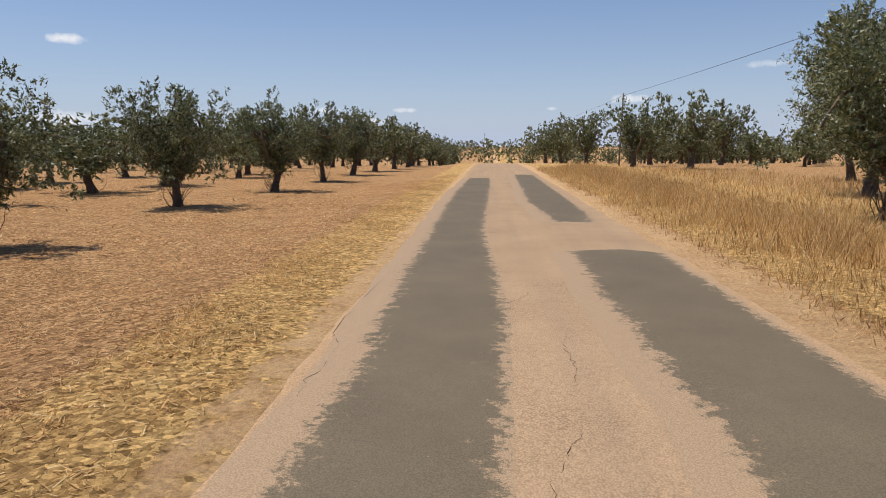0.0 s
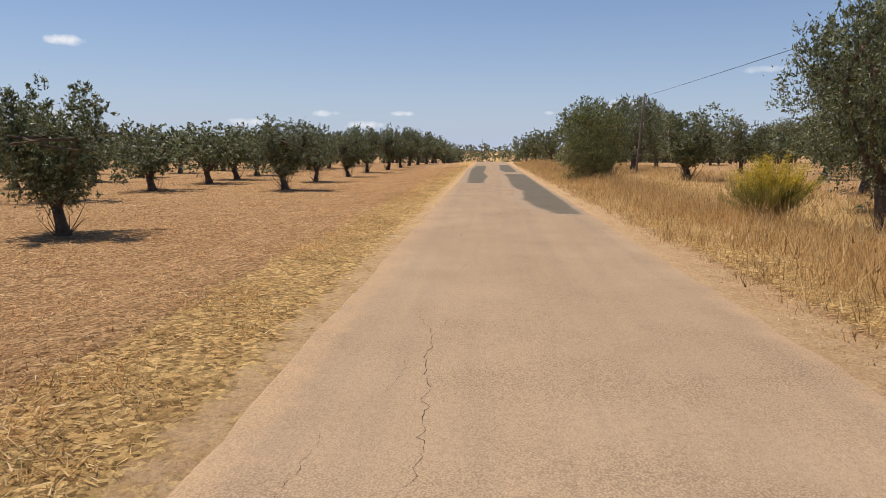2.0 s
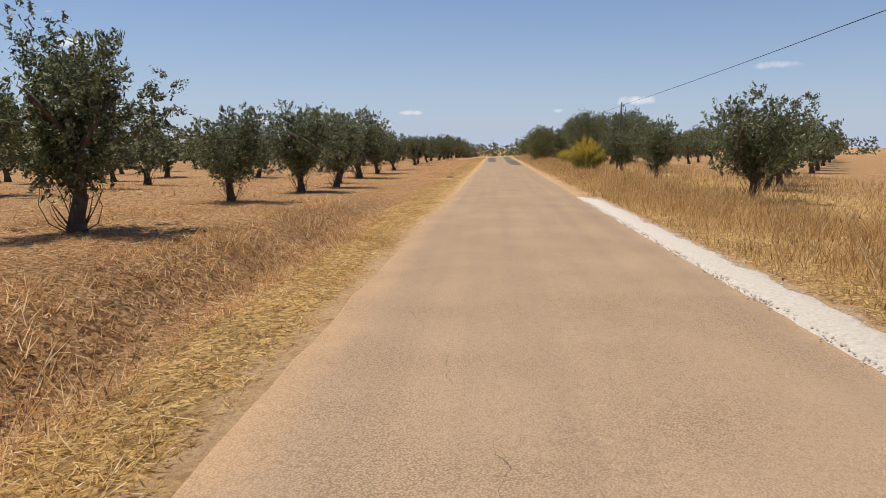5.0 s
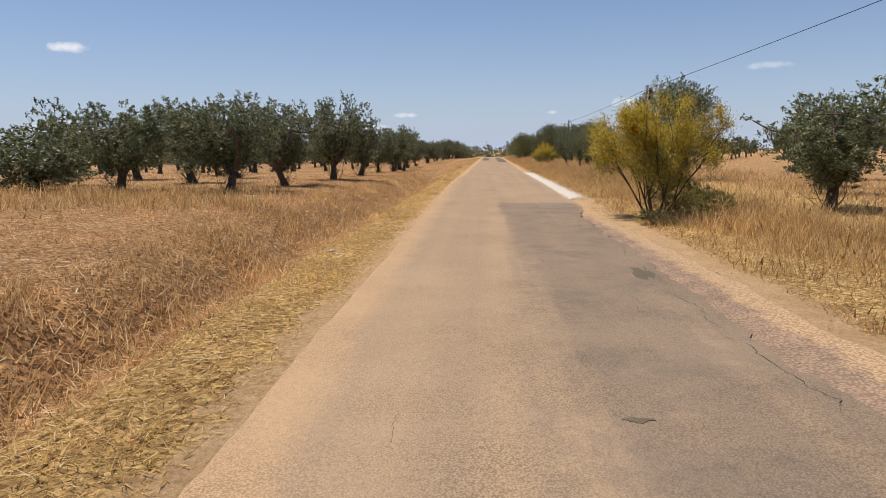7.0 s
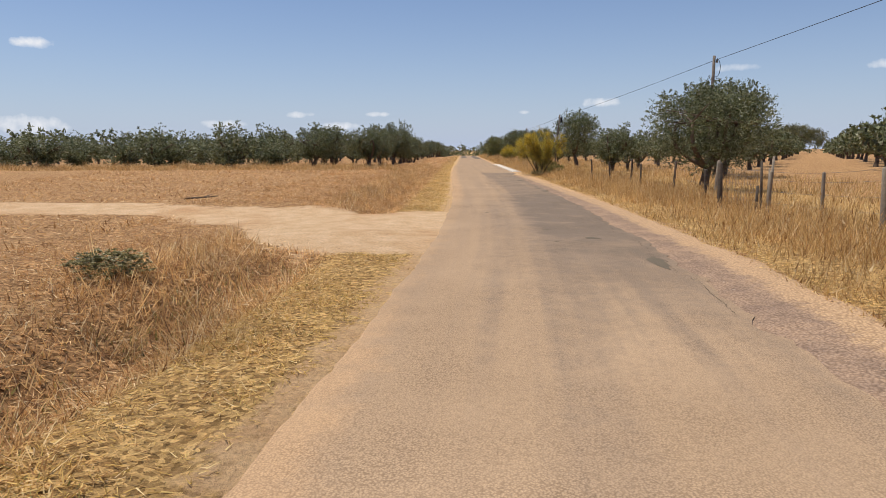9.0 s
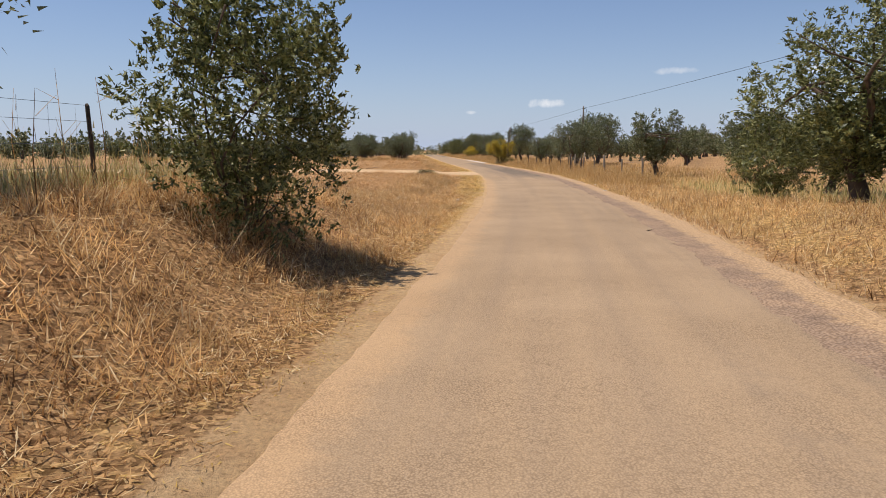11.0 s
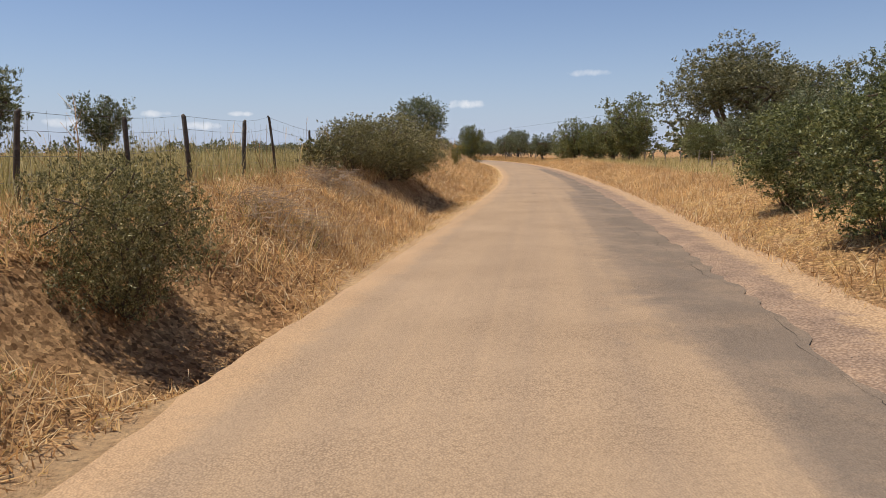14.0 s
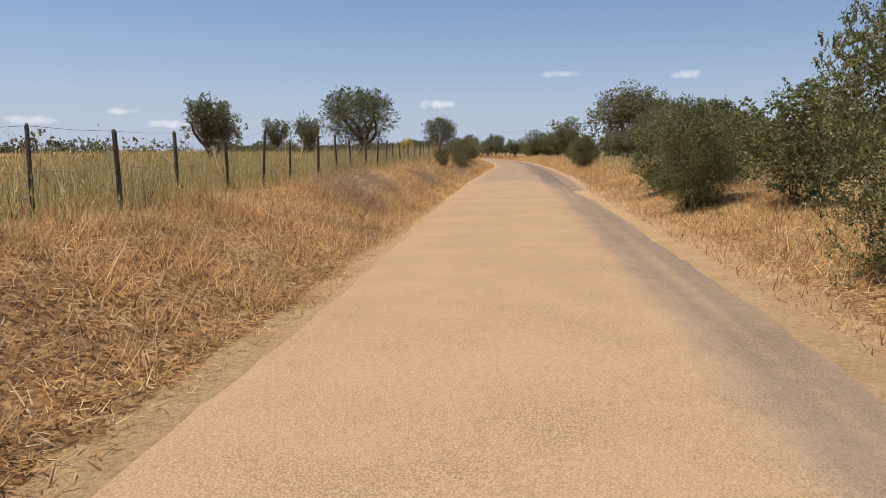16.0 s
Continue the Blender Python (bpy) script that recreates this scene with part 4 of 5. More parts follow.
def broom_model(seed):
    rng = np.random.default_rng(seed)
    root = tagged(new("broom_shrub"), "yellow flowering broom shrub with thin green stems", "shrub")
    lines, tips = [], []
    for _ in range(110):
        a, s = rng.uniform(0, 6.28), rng.uniform(0.05, 1.0) ** 0.7
        e = (math.cos(a) * s * 1.2, math.sin(a) * s * 1.2, 2.2 * (1 - 0.45 * s * s) * rng.uniform(0.55, 1.05))
        lines.append(limb(rng, (math.cos(a) * 0.08, math.sin(a) * 0.08, -0.05), e, 0.013, 0.003, 0.09, 5))
        tips.append(e)
    part("stem_clump", tube_mesh("stem_clump", lines, M_BROOMSTEM, 3), root)
    tips = np.array(tips)
    n = 26000
    t = rng.uniform(0.36, 1.0, (n, 1))
    k = rng.integers(0, len(tips), n)
    p = tips[k] * t + rng.normal(0, 0.055, (n, 3))
    p[:, 2] = np.maximum(p[:, 2], 0.03)
    d = tips[k] + rng.normal(0, 0.7, (n, 3))
    high = p[:, 2] + rng.normal(0, 0.22, n) > 1.05
    v, f = leaves(rng, p[high], d[high], 0.045, 0.022)
    part("blossom", mesh_from("blossom", v, f, M_BROOM), root, "bright yellow blossom")
    v, f = leaves(rng, p[~high], d[~high] + np.array([0, 0, 0.5]), 0.15, 0.012)
    part("twig_mass", mesh_from("twig_mass", v, f, M_BROOMSTEM), root)
    return root


models("broom", broom_model(3), broom_model(4))
TALL_BROOM, broom_reach, broom_top = tall_broom()
models("tall_broom", TALL_BROOM)
models("broom_tuft", tree_model("green_shrub", 77, 2.0, 1.2, 0.03, 9000, 0.16, M_BROOMSTEM, 0.02, 4, 50, "thin-stemmed green shrub on the weedy bank", "shrub", 14, 0.1, hollow=0.2, spikes=2.0, slim=0.16))

# left grove: front row along the road (w, y, width, height factor)
FRONT_LEFT = [(-8.2, 41.5, 1.2, 1.3), (-8.2, 34.0, 1.0, 1.25), (-8.35, 26.6, 1.15, 1.18), (-8.9, 19.3, 1.0, 1.12), (-8.7, 11.2, 0.85, 1.0), (-9.1, 4.3, 0.9, 0.98), (-8.5, -3.4, 1.15, 1.0),
              (-8.45, -19.2, 0.95, 0.98), (-8.4, -27.7, 1.1, 1.12), (-8.25, -35.0, 1.35, 1.35), (-7.6, -43.5, 1.0, 1.0), (-5.8, -51.8, 0.85, 0.92), (-5.95, -55.9, 0.85, 0.88), (-6.1, -61.3, 0.75, 0.72), (-5.95, -67.6, 0.9, 0.95)]
for w, y, sx, sz in FRONT_LEFT:
    place_model("olive", w, y, sx, sz, group="left grove")
for w, y, sx, sz in [(-5.85, -74.2, 0.95, 1.02), (-6.2, -79.6, 0.9, 0.86), (-6.6, -83.2, 0.95, 0.82), (-10.5, -76.5, 1.2, 0.95), (-10.2, -82.0, 1.05, 0.8), (-11.0, -70.5, 1.1, 0.9)]:
    place_model("olive", w, y, sx, sz, group="left grove")
pick = random.Random(3)
for row, w in enumerate((-14.4, -20.4, -26.4)):
    for y in np.arange(-83.5 + 1.5 * (row % 2), 96, 6.0):
        tall = 1.0 - 0.10 * float(step(-55, -68, y)) + 0.15 * float(step(15, 30, y))
        kind = "olive_skirt" if y < -72 else "olive_mid" if row < 1 else "olive_far"
        place_model(kind, w + pick.uniform(-0.9, 0.9), y + pick.uniform(-0.9, 0.9), pick.uniform(0.9, 1.2) * tall ** 0.5, pick.uniform(0.85, 1.08) * tall, group="left grove")
for w in np.arange(-13, -50, -3.4):
    place_model("olive_skirt", w, -80.5 + pick.uniform(-1.5, 1.5), pick.uniform(1.0, 1.3), pick.uniform(0.58, 0.78), group="left grove")
for y in np.arange(48, 120, 6.5):
    place_model("olive_mid", -7.8 + pick.uniform(-0.7, 0.7), y, 1.2, 1.25, group="left grove")

# right grove: single trees near the road, then slanting rows
for w, y, sx, sz in [(11.1, 21.1, 0.95, 1.08), (15.0, 30.0, 0.8, 1.0), (7.1, -20.0, 0.68, 0.85), (10.0, -15.5, 0.9, 0.88), (8.8, -67.8, 0.82, 0.9), (7.5, -101.3, 0.86, 0.71), (12.0, -91.0, 0.9, 0.95), (13.1, -7.8, 0.8, 1.0)]:
    place_model("olive_big", w, y, sx, sz, group="right grove")
for w, y, sx, sz in [(7.9, 14.2, 1.35, 1.3), (10.2, 3.2, 1.5, 1.2), (16.8, 14.5, 1.1, 1.2), (9.6, -33.4, 1.15, 1.07), (7.3, -36.1, 0.85, 0.88), (7.6, -43.4, 0.85, 0.88), (6.8, -57.9, 0.9, 0.95), (8.0, -84.1, 1.2, 0.95), (13.1, -87.2, 1.2, 1.25)]:
    place_model("olive", w, y, sx, sz, group="right grove")
for w, y in [(9.3, -52.4), (11.0, -49.1), (14.0, -42.4), (10.4, -78.3), (12.0, -75.0), (14.7, -70.5), (12.7, 45.2), (13.4, 59.6), (18.7, 58.0), (10.5, 52.0), (9.0, 66.0), (7.5, 74.0), (6.5, 82.0)]:
    place_model("olive_mid", w, y, 0.85 + 0.5 * (y > 40), 0.88 + 0.7 * (y > 40), group="right grove")
for y0 in (-137.0, -119.0, -103.2, -82.4, -57.9, -33.0, -17.0, 42.0, 54.0, 66.0):
    for k in range(4, 14):
        w, y = 7.0 + k * 2.6 + pick.uniform(-0.4, 0.4), y0 + k * 5.3 + pick.uniform(-0.6, 0.6)
        place_model("olive_mid" if k < 6 else "olive_far", w, y, pick.uniform(0.8, 1.05), pick.uniform(0.85, 1.1), group="right grove")
place_model("near_bush", 4.95, 0.7, 1.32, 1.28)
place_model("bush", 7.0, 9.0, 0.6, 0.5)
place_model("low_shrub", -4.3, -118.8, 0.4, 0.14)
place_model("broom", 5.9, -18.0, 0.85, 0.68)
place_model("broom", 5.4, -35.2, 1.2, 1.02)
place_model("tall_broom", 3.55, -86.0, broom_reach * 0.82, 2.15 / broom_top, turn=0.6)
place_model("low_shrub", 3.25, -87.3, 0.3, 0.15)
place_model("broom_tuft", 4.1, -85.2, 0.5, 0.45)
place_model("broom_tuft", 4.4, -86.9, 0.4, 0.35)
place_model("broom", 0, -146.4, 1.0, 1.05, x=-15.6)
place_model("broom_tuft", -3.8, -171.8, 0.22, 0.46)
place_model("broom_tuft", -4.7, -177.0, 0.3, 0.3)
place_model("low_shrub", -4.5, -172.3, 0.2, 0.22)
place_model("low_shrub", -2.9, -158.9, 0.09, 0.09)

# the banked stretch: trees, scrub and oaks
place_model("olive_big", 0, -149.0, 1.0, 0.95, x=-11.7)
place_model("olive_big", 0, -200.5, 0.85, 0.8, x=-26.4)
for x, y, sx, sz in [(-35.1, -193.6, 1.4, 1.3), (-35.6, -186.5, 1.2, 1.2), (-29.0, -183.4, 1.0, 1.05), (-32.2, -161.4, 1.2, 1.25)]:
    place_model("olive", 0, y, sx, sz, x=x)
place_model("bush", -3.6, -147.3, 1.05, 0.98)
place_model("scrub", -3.9, -186.9, 0.95, 0.70)
place_model("scrub", -4.0, -188.4, 1.05, 0.80)
place_model("scrub", -4.6, -189.6, 0.7, 0.62)
place_model("low_shrub", -4.7, -191.4, 0.4, 0.4)
place_model("scrub", -3.65, -199.9, 0.58, 0.66)
place_model("scrub", -3.95, -205.7, 0.32, 0.53)
place_model("scrub", -4.5, -181.5, 0.2, 0.42)
place_model("scrub", -4.2, -183.4, 0.42, 0.46)
place_model("oak", 0, -153.5, 1.14, 0.98, x=15.2)
for x, y, sx, sz in [(8.5, -158.0, 1.6, 0.9), (11.5, -161.0, 1.8, 0.8), (15.5, -160.0, 1.9, 0.85), (19.5, -158.0, 1.9, 0.95), (24.0, -155.0, 2.0, 1.0)]:
    place_model("bush", 0, y, sx, sz, x=x)
place_model("tree", 0, -156.5, 1.05, 0.98, x=3.3)
place_model("tree", 0, -151.5, 0.75, 0.78, x=4.0)
place_model("tree", 0, -141.5, 1.0, 0.80, x=4.4)
place_model("bush", 0, -137.0, 0.9, 0.8, x=4.8)
place_model("bush", 0, -143.8, 1.5, 1.1, x=5.6)
place_model("bush", 0, -146.0, 1.4, 1.0, x=8.2)
for x, y, sx, sz in [(-5.5, -197.0, 1.3, 1.22), (-1.0, -186.0, 1.25, 1.3), (4.0, -190.0, 1.3, 1.3), (2.0, -178.0, 1.3, 1.3), (9.0, -180.0, 1.4, 1.3), (-9.5, -206.0, 1.2, 1.2), (-4.0, -210.0, 1.2, 1.2), (5.6, -168.5, 1.4, 1.05), (14.0, -172.0, 1.4, 1.4)]:
    place_model("olive", 0, y, sx, sz, x=x)
for x, y, sx, sz in [(8.4, -118.0, 1.2, 1.15), (9.6, -126.0, 1.2, 1.05), (9.0, -133.0, 1.1, 1.0)]:
    place_model("olive", 0, y, sx, sz, x=x)
place_model("bush", 4.4, -198.3, 0.8, 0.68)
place_model("bush", 4.6, -194.6, 0.8, 0.62)
place_model("bush", 4.3, -221.8, 0.85, 0.72)
place_model("bush", 5.6, -223.0, 0.95, 0.75)
place_model("near_bush", 3.9, -226.2, 0.8, 0.74)
place_model("bush", 5.2, -229.0, 0.9, 0.7)
place_model("near_bush", 4.15, -234.2, 0.8, 1.0)
place_model("oak", 0, 35.0, 0.9, 0.72, x=75)
place_model("oak", 0, 60.0, 0.75, 0.6, x=39)


def far_woods():
    """Low belts of trees at the horizon."""
    rng = np.random.default_rng(12)
    spots = []
    for _ in range(330):
        a = rng.uniform(-1.25, 1.25)
        r = rng.uniform(190, 470)
        spots.append((math.sin(a) * r, -60 + math.cos(a) * r))
    for _ in range(70):
        spots.append((rng.uniform(-34, 34), rng.uniform(185, 430)))
    for _ in range(150):
        spots.append((rng.uniform(-190, -70), rng.uniform(-200, 60)))
    for _ in range(70):
        spots.append((rng.uniform(16, 80), rng.uniform(-230, -130)))
    for _ in range(60):
        spots.append((rng.uniform(17, 62), rng.uniform(-158, -118)))
    ps, ds = [], []
    for x, y in spots:
        if abs(x - float(road_x(y))) < 9 and y < 165:
            continue
        h, r = rng.uniform(2.5, 5.5) + 0.75 * max(0.0, -float(ground_z(x, y))), rng.uniform(2.0, 4.2)
        p, d, _ = crown_points(rng, 14, 130, 0.2, h, r, per=5)
        ps.append(p + np.array([x, y, float(ground_z(x, y))]))
        ds.append(d)
    v, f = leaves(rng, np.concatenate(ps), np.concatenate(ds), 0.75, 0.5)
    tagged(new("far_woods", mesh_from("far_woods", v, f, M_OLIVE)), "distant belts of olive and oak trees", "woods", kind="stuff")


far_woods()


def far_grove():
    """The groves' outer rows, too far and too many to tell apart: crowns and trunks."""
    rng = np.random.default_rng(77)
    spots = [(w, y + rng.uniform(-0.8, 0.8), 1.0) for w, gap in ((-32.4, 6.5), (-38.5, 8.0), (-45.0, 8.0)) for y in np.arange(-82.0, 96.0, gap)]
    spots += [(7.0 + k * 2.6, y0 + k * 5.3, 1.0) for y0 in (-137.0, -119.0, -103.2, -82.4) for k in range(14, 30)] + [(7.0 + k * 2.6, y0 + k * 5.3, 1.1) for y0 in (-5.0, 8.0, 20.0, 31.0) for k in range(6, 16)]
    spots += [(rng.uniform(5.0, 26.0), rng.uniform(88.0, 135.0), 1.5) for _ in range(15)] + [(rng.uniform(-19.0, -5.0), rng.uniform(108.0, 145.0), 1.5) for _ in range(8)]
    shapes = [crown_points(rng, 36, 620, 0.55, 3.0, 1.75, vase=True, per=4)[:2] for _ in range(5)]
    ps, ds, trunks = [], [], []
    for i, (w, y, big) in enumerate(spots):
        foot = on(w + rng.uniform(-0.5, 0.5), y)
        p, d = shapes[i % 5]
        a, k = rng.uniform(0, 6.28), big * rng.uniform(0.85, 1.1)
        turn = np.array([[math.cos(a), -math.sin(a), 0], [math.sin(a), math.cos(a), 0], [0, 0, 1.0]])
        ps.append(p @ turn.T * np.array([k, k, k * rng.uniform(0.9, 1.1)]) + np.array(foot))
        ds.append(d @ turn.T)
        trunks.append([(foot + Vector((0, 0, -0.1)), 0.16), (foot + Vector((rng.normal(0, 0.08), 0, 0.5)), 0.12), (foot + Vector((rng.normal(0, 0.15), 0, 1.3 * k)), 0.09)])
    v, f = leaves(rng, np.concatenate(ps), np.concatenate(ds), 0.38, 0.2)
    grove = tagged(new("far_grove", mesh_from("far_grove", v, f, M_OLIVE)), "outer rows of grey-green olive trees on bare soil", "olive grove", kind="stuff")
    part("trunks", tube_mesh("trunks", trunks, M_BARK, 5), grove, kind="stuff")


far_grove()


# ---------------- grass, straw and weeds ----------------
def scatter(rng, n, w0, w1, y0, y1, power=1.0, toward=0):
    """Random places in a strip; power above one crowds them to the side named by toward."""
    t = rng.uniform(0, 1, n) ** power
    w = w0 + (w1 - w0) * (t if toward == 0 else 1 - t)
    y = rng.uniform(y0, y1, n)
    return w, y


def keep_clear(w, y):
    """Off the dirt track and the asphalt."""
    L, R = road_edges(y)
    wide = 5.5 * step(-8, -2.5, w)
    on_track = (w < 0) & (y < -108.3 - 1.1 * step(-12, -4, w)) & (y > -110.8 - wide)
    on_gravel = (w > 2.2) & (w < 3.1) & (y < -56) & (y > -81)
    on_shoulder = (w > 2.0) & (w < 3.0) & (y < -86) & (y > -215)
    in_hollow = ((np.abs(y + 188.6) < 2.1) | (np.abs(y + 200.2) < 1.25) | (np.abs(y + 182.7) < 0.8)) & (w < -2.55) & (w > -4.0)
    return ~in_hollow & ~on_track & ~on_gravel & ~on_shoulder & ((w < L - 0.05) | (w > R + 0.05))


def field(name, strips, mat, label, category="grass", lying=0.0, seed=1, thin=0.25):
    """strips: (count, w0, w1, y0, y1, power, height, lean, width). lying: share of stalks that lie flat."""
    rng = np.random.default_rng(seed)
    made, facing = [], []
    for n, w0, w1, y0, y1, power, h, lean, width in strips:
        w, y = scatter(rng, n, w0, w1, y0, y1, power)
        patchy = np.clip(0.5 + 0.45 * lump(road_x(y) + w, y, 1.3) + 0.35 * lump(road_x(y) + w + 9, y, 0.4), 0, 1)
        ok = keep_clear(w, y) & (rng.uniform(0, 1, n) < thin + (1.15 - thin) * patchy)
        w, y, patchy = w[ok], y[ok], patchy[ok]
        x = road_x(y) + w
        root = np.stack([x, y, ground_z(x, y) - 0.01], 1)
        k = len(root)
        flat = rng.uniform(0, 1, k) < lying
        edge = np.minimum(step(0, 0.35, np.abs(w - w0)), step(0, 0.35, np.abs(w - w1)))
        hh = h * (0.25 + 0.85 * patchy ** 1.3) * (0.6 + 0.4 * edge) * (1 if h < 0.35 else 0.35 + 0.65 * step(2.7, 4.6, np.abs(w))) * np.where(rng.uniform(0, 1, k) < 0.08, 1.5, 1.0)
        made.append(blades(rng, root[~flat], hh[~flat], lean, width))
        if h >= 0.44:
            tips = made[-1][0][2::3]
            tips = tips[rng.uniform(0, 1, len(tips)) < 0.16]
            made.append(leaves(rng, tips, rng.normal(0, 0.35, tips.shape) + np.array([0, 0, 1.0]), 0.085, 0.022))
        if flat.any():
            m = int(flat.sum())
            d = rng.normal(size=(m, 3))
            d[:, 2] = rng.uniform(-0.15, 0.35, m)
            lift = np.array([0, 0, 0.015]) + np.array([0, 0, min(0.20, h * 0.5)]) * rng.uniform(0, 1, (m, 1)) ** 2
            made.append(straws(rng, root[flat] + lift, d, min(h * 1.2, 0.15), width * 0.75))
    v, f = joined(made)
    return tagged(new(name, mesh_from(name, v, f, mat)), label, category, kind="stuff")


field("straw_stubble", [
    (90000, -1.55, -2.5, -134, 35, 1.0, 0.08, 1.7, 0.010),
    (45000, 2.55, 3.3, -134, 35, 0.7, 0.07, 1.7, 0.010),
    (42000, -1.75, -2.8, -60, 30, 1.2, 0.10, 1.5, 0.011),
    (30000, -1.75, -2.9, -134, -60, 1.1, 0.13, 1.5, 0.011),
    (20000, -1.62, -2.7, -246, -134, 1.0, 0.07, 1.7, 0.011),
], M_STRAW, "short mown straw stubble over dry soil", lying=0.6, seed=21)
field("golden_verge", [
    (70000, -1.35, -2.45, -134, -58, 1.0, 0.075, 1.6, 0.011),
    (45000, -1.5, -2.75, -246, -134, 1.0, 0.06, 1.7, 0.011),
    (14000, 2.9, 3.5, -134, -84, 1.0, 0.09, 1.5, 0.011),
], M_GOLD, "short golden dry grass matted along the asphalt edge", lying=0.55, seed=29)
field("field_litter", [
    (150000, -2.2, -7.5, -60, 30, 1.3, 0.07, 1.6, 0.011),
    (45000, -6, -18, -80, 45, 1.0, 0.12, 1.5, 0.026),
    (85000, -2.4, -7.5, -84, -60, 1.3, 0.09, 1.5, 0.012),
    (105000, -2.6, -7.5, -134, -82, 1.3, 0.17, 1.4, 0.013),
    (40000, -7, -20, -134, -78, 1.0, 0.17, 1.4, 0.028),
], M_LITTER, "reddish straw litter scattered over ploughed soil", lying=0.7, seed=26)
field("tall_dry_grass", [
    (130000, 2.85, 6.2, -60, 45, 0.8, 0.62, 0.8, 0.011),
    (115000, 2.9, 6.5, -128, -56, 0.8, 0.50, 0.85, 0.012),
    (90000, 5.5, 15, -128, 45, 1.0, 0.40, 0.9, 0.022),
    (9000, -2.6, -4.5, -134, -83, 1.0, 0.30, 1.0, 0.012),
    (26000, -4.5, -34, -88, -83.5, 1.0, 0.42, 0.8, 0.018),
], M_STRAW, "tall dry yellow grass along the verge", lying=0.15, seed=22)
field("bank_weeds", [
    (18000, -1.65, -2.2, -186, -134, 0.6, 0.10, 1.7, 0.013),
    (12000, -2.0, -2.6, -246, -186, 0.6, 0.12, 1.7, 0.013),
    (45000, -2.4, -4.3, -134, -60, 1.0, 0.24, 1.3, 0.013),
    (16000, -2.5, -5.0, -134, -112, 1.0, 0.34, 1.1, 0.013),
    (150000, -1.95, -5.2, -186, -134, 0.9, 0.26, 1.3, 0.012),
    (170000, -2.35, -5.4, -246, -186, 0.9, 0.30, 1.3, 0.012),
    (60000, -4.4, -6.2, -246, -134, 1.0, 0.44, 0.8, 0.013),
    (150000, 2.6, 6.2, -250, -128, 0.9, 0.30, 1.2, 0.012),
], M_RUST, "withered brown weeds and straw covering the bank", lying=0.45, seed=23, thin=0.6)
field("field_grass", [
    (150000, -5.0, -11, -246, -140, 1.0, 0.74, 0.45, 0.013),
    (60000, -10, -34, -250, -140, 1.0, 0.5, 0.6, 0.035),
    (40000, 5.5, 16, -250, -128, 1.0, 0.45, 0.7, 0.026),
], M_FIELD, "standing dry grass in the fenced field", seed=24)
field("green_weeds", [
    (3500, -2.6, -3.6, -133, -117, 1.0, 0.18, 1.2, 0.014),
    (5000, -1.5, -2.5, -133, -84, 1.0, 0.06, 1.4, 0.012),
    (4000, -1.6, -2.3, -30, 25, 1.0, 0.07, 1.4, 0.014),
    (5000, -3.0, -5.0, -215, -196, 1.0, 0.3, 1.0, 0.016),
    (2500, 3.3, 5.5, -240, -205, 1.0, 0.3, 1.1, 0.012),
    (16000, -9, -36, -246, -150, 1.0, 0.6, 0.6, 0.024),
], M_WEED, "low green weeds among dry grass", seed=25)


def dry_stalks():
    """Tall bare stalks of last spring's thistles and fennel standing above the bank."""
    rng = np.random.default_rng(31)
    lines = []
    for _ in range(330):
        y = rng.uniform(-192, -146) if rng.uniform() < 0.7 else rng.uniform(-246, -192)
        w = rng.uniform(-7.5, -4.3)
        p = on(w, y, -0.02)
        h = rng.uniform(0.6, 1.35)
        top = p + Vector((rng.normal(0, 0.12), rng.normal(0, 0.12), h))
        lines.append([(p, 0.006), (p.lerp(top, 0.5) + Vector((rng.normal(0, 0.03), 0, 0)), 0.005), (top, 0.002)])
        for _ in range(rng.integers(1, 5)):
            a = p.lerp(top, rng.uniform(0.45, 0.9))
            b = a + Vector((rng.normal(0, 0.12), rng.normal(0, 0.12), rng.uniform(0.08, 0.3)))
            lines.append([(a, 0.003), (b, 0.0015)])
    tagged(new("dry_stalks", tube_mesh("dry_stalks", lines, M_RUST, 3)), "tall dry thistle stalks standing above the bank", "weeds", kind="stuff")


dry_stalks()


def dead_brush(w, y, reach, high, seed):
    """A tangle of dead grey-brown twigs slumped on the bank."""
    rng = np.random.default_rng(seed)
    at = on(w, y, -0.02)
    lines = []
    for _ in range(260):
        a, d = rng.uniform(0, 6.28), reach * rng.uniform(0, 1) ** 0.6
        p = Vector((d * math.cos(a), 1.35 * d * math.sin(a), 0))
        p.z = float(ground_z(at.x + p.x, at.y + p.y)) - at.z + rng.uniform(0.0, high) * (1 - 0.8 * (d / reach) ** 2)
        b = rng.uniform(0, 6.28)
        q = p + Vector((math.cos(b), math.sin(b), rng.normal(-0.05, 0.3))) * rng.uniform(0.25, 0.75)
        q.z = max(q.z, float(ground_z(at.x + q.x, at.y + q.y)) - at.z + 0.01)
        lines.append(limb(rng, p, q, 0.006, 0.002, 0.14, 4))
    ob = new("brush_heap", tube_mesh("brush_heap", lines, M_DEAD, 3))
    ob.matrix_basis = Matrix.Translation(at)
    tagged(ob, "tangled heap of dead grey-brown twigs on the bank", "dead brush", group="brush heaps", kind="stuff")


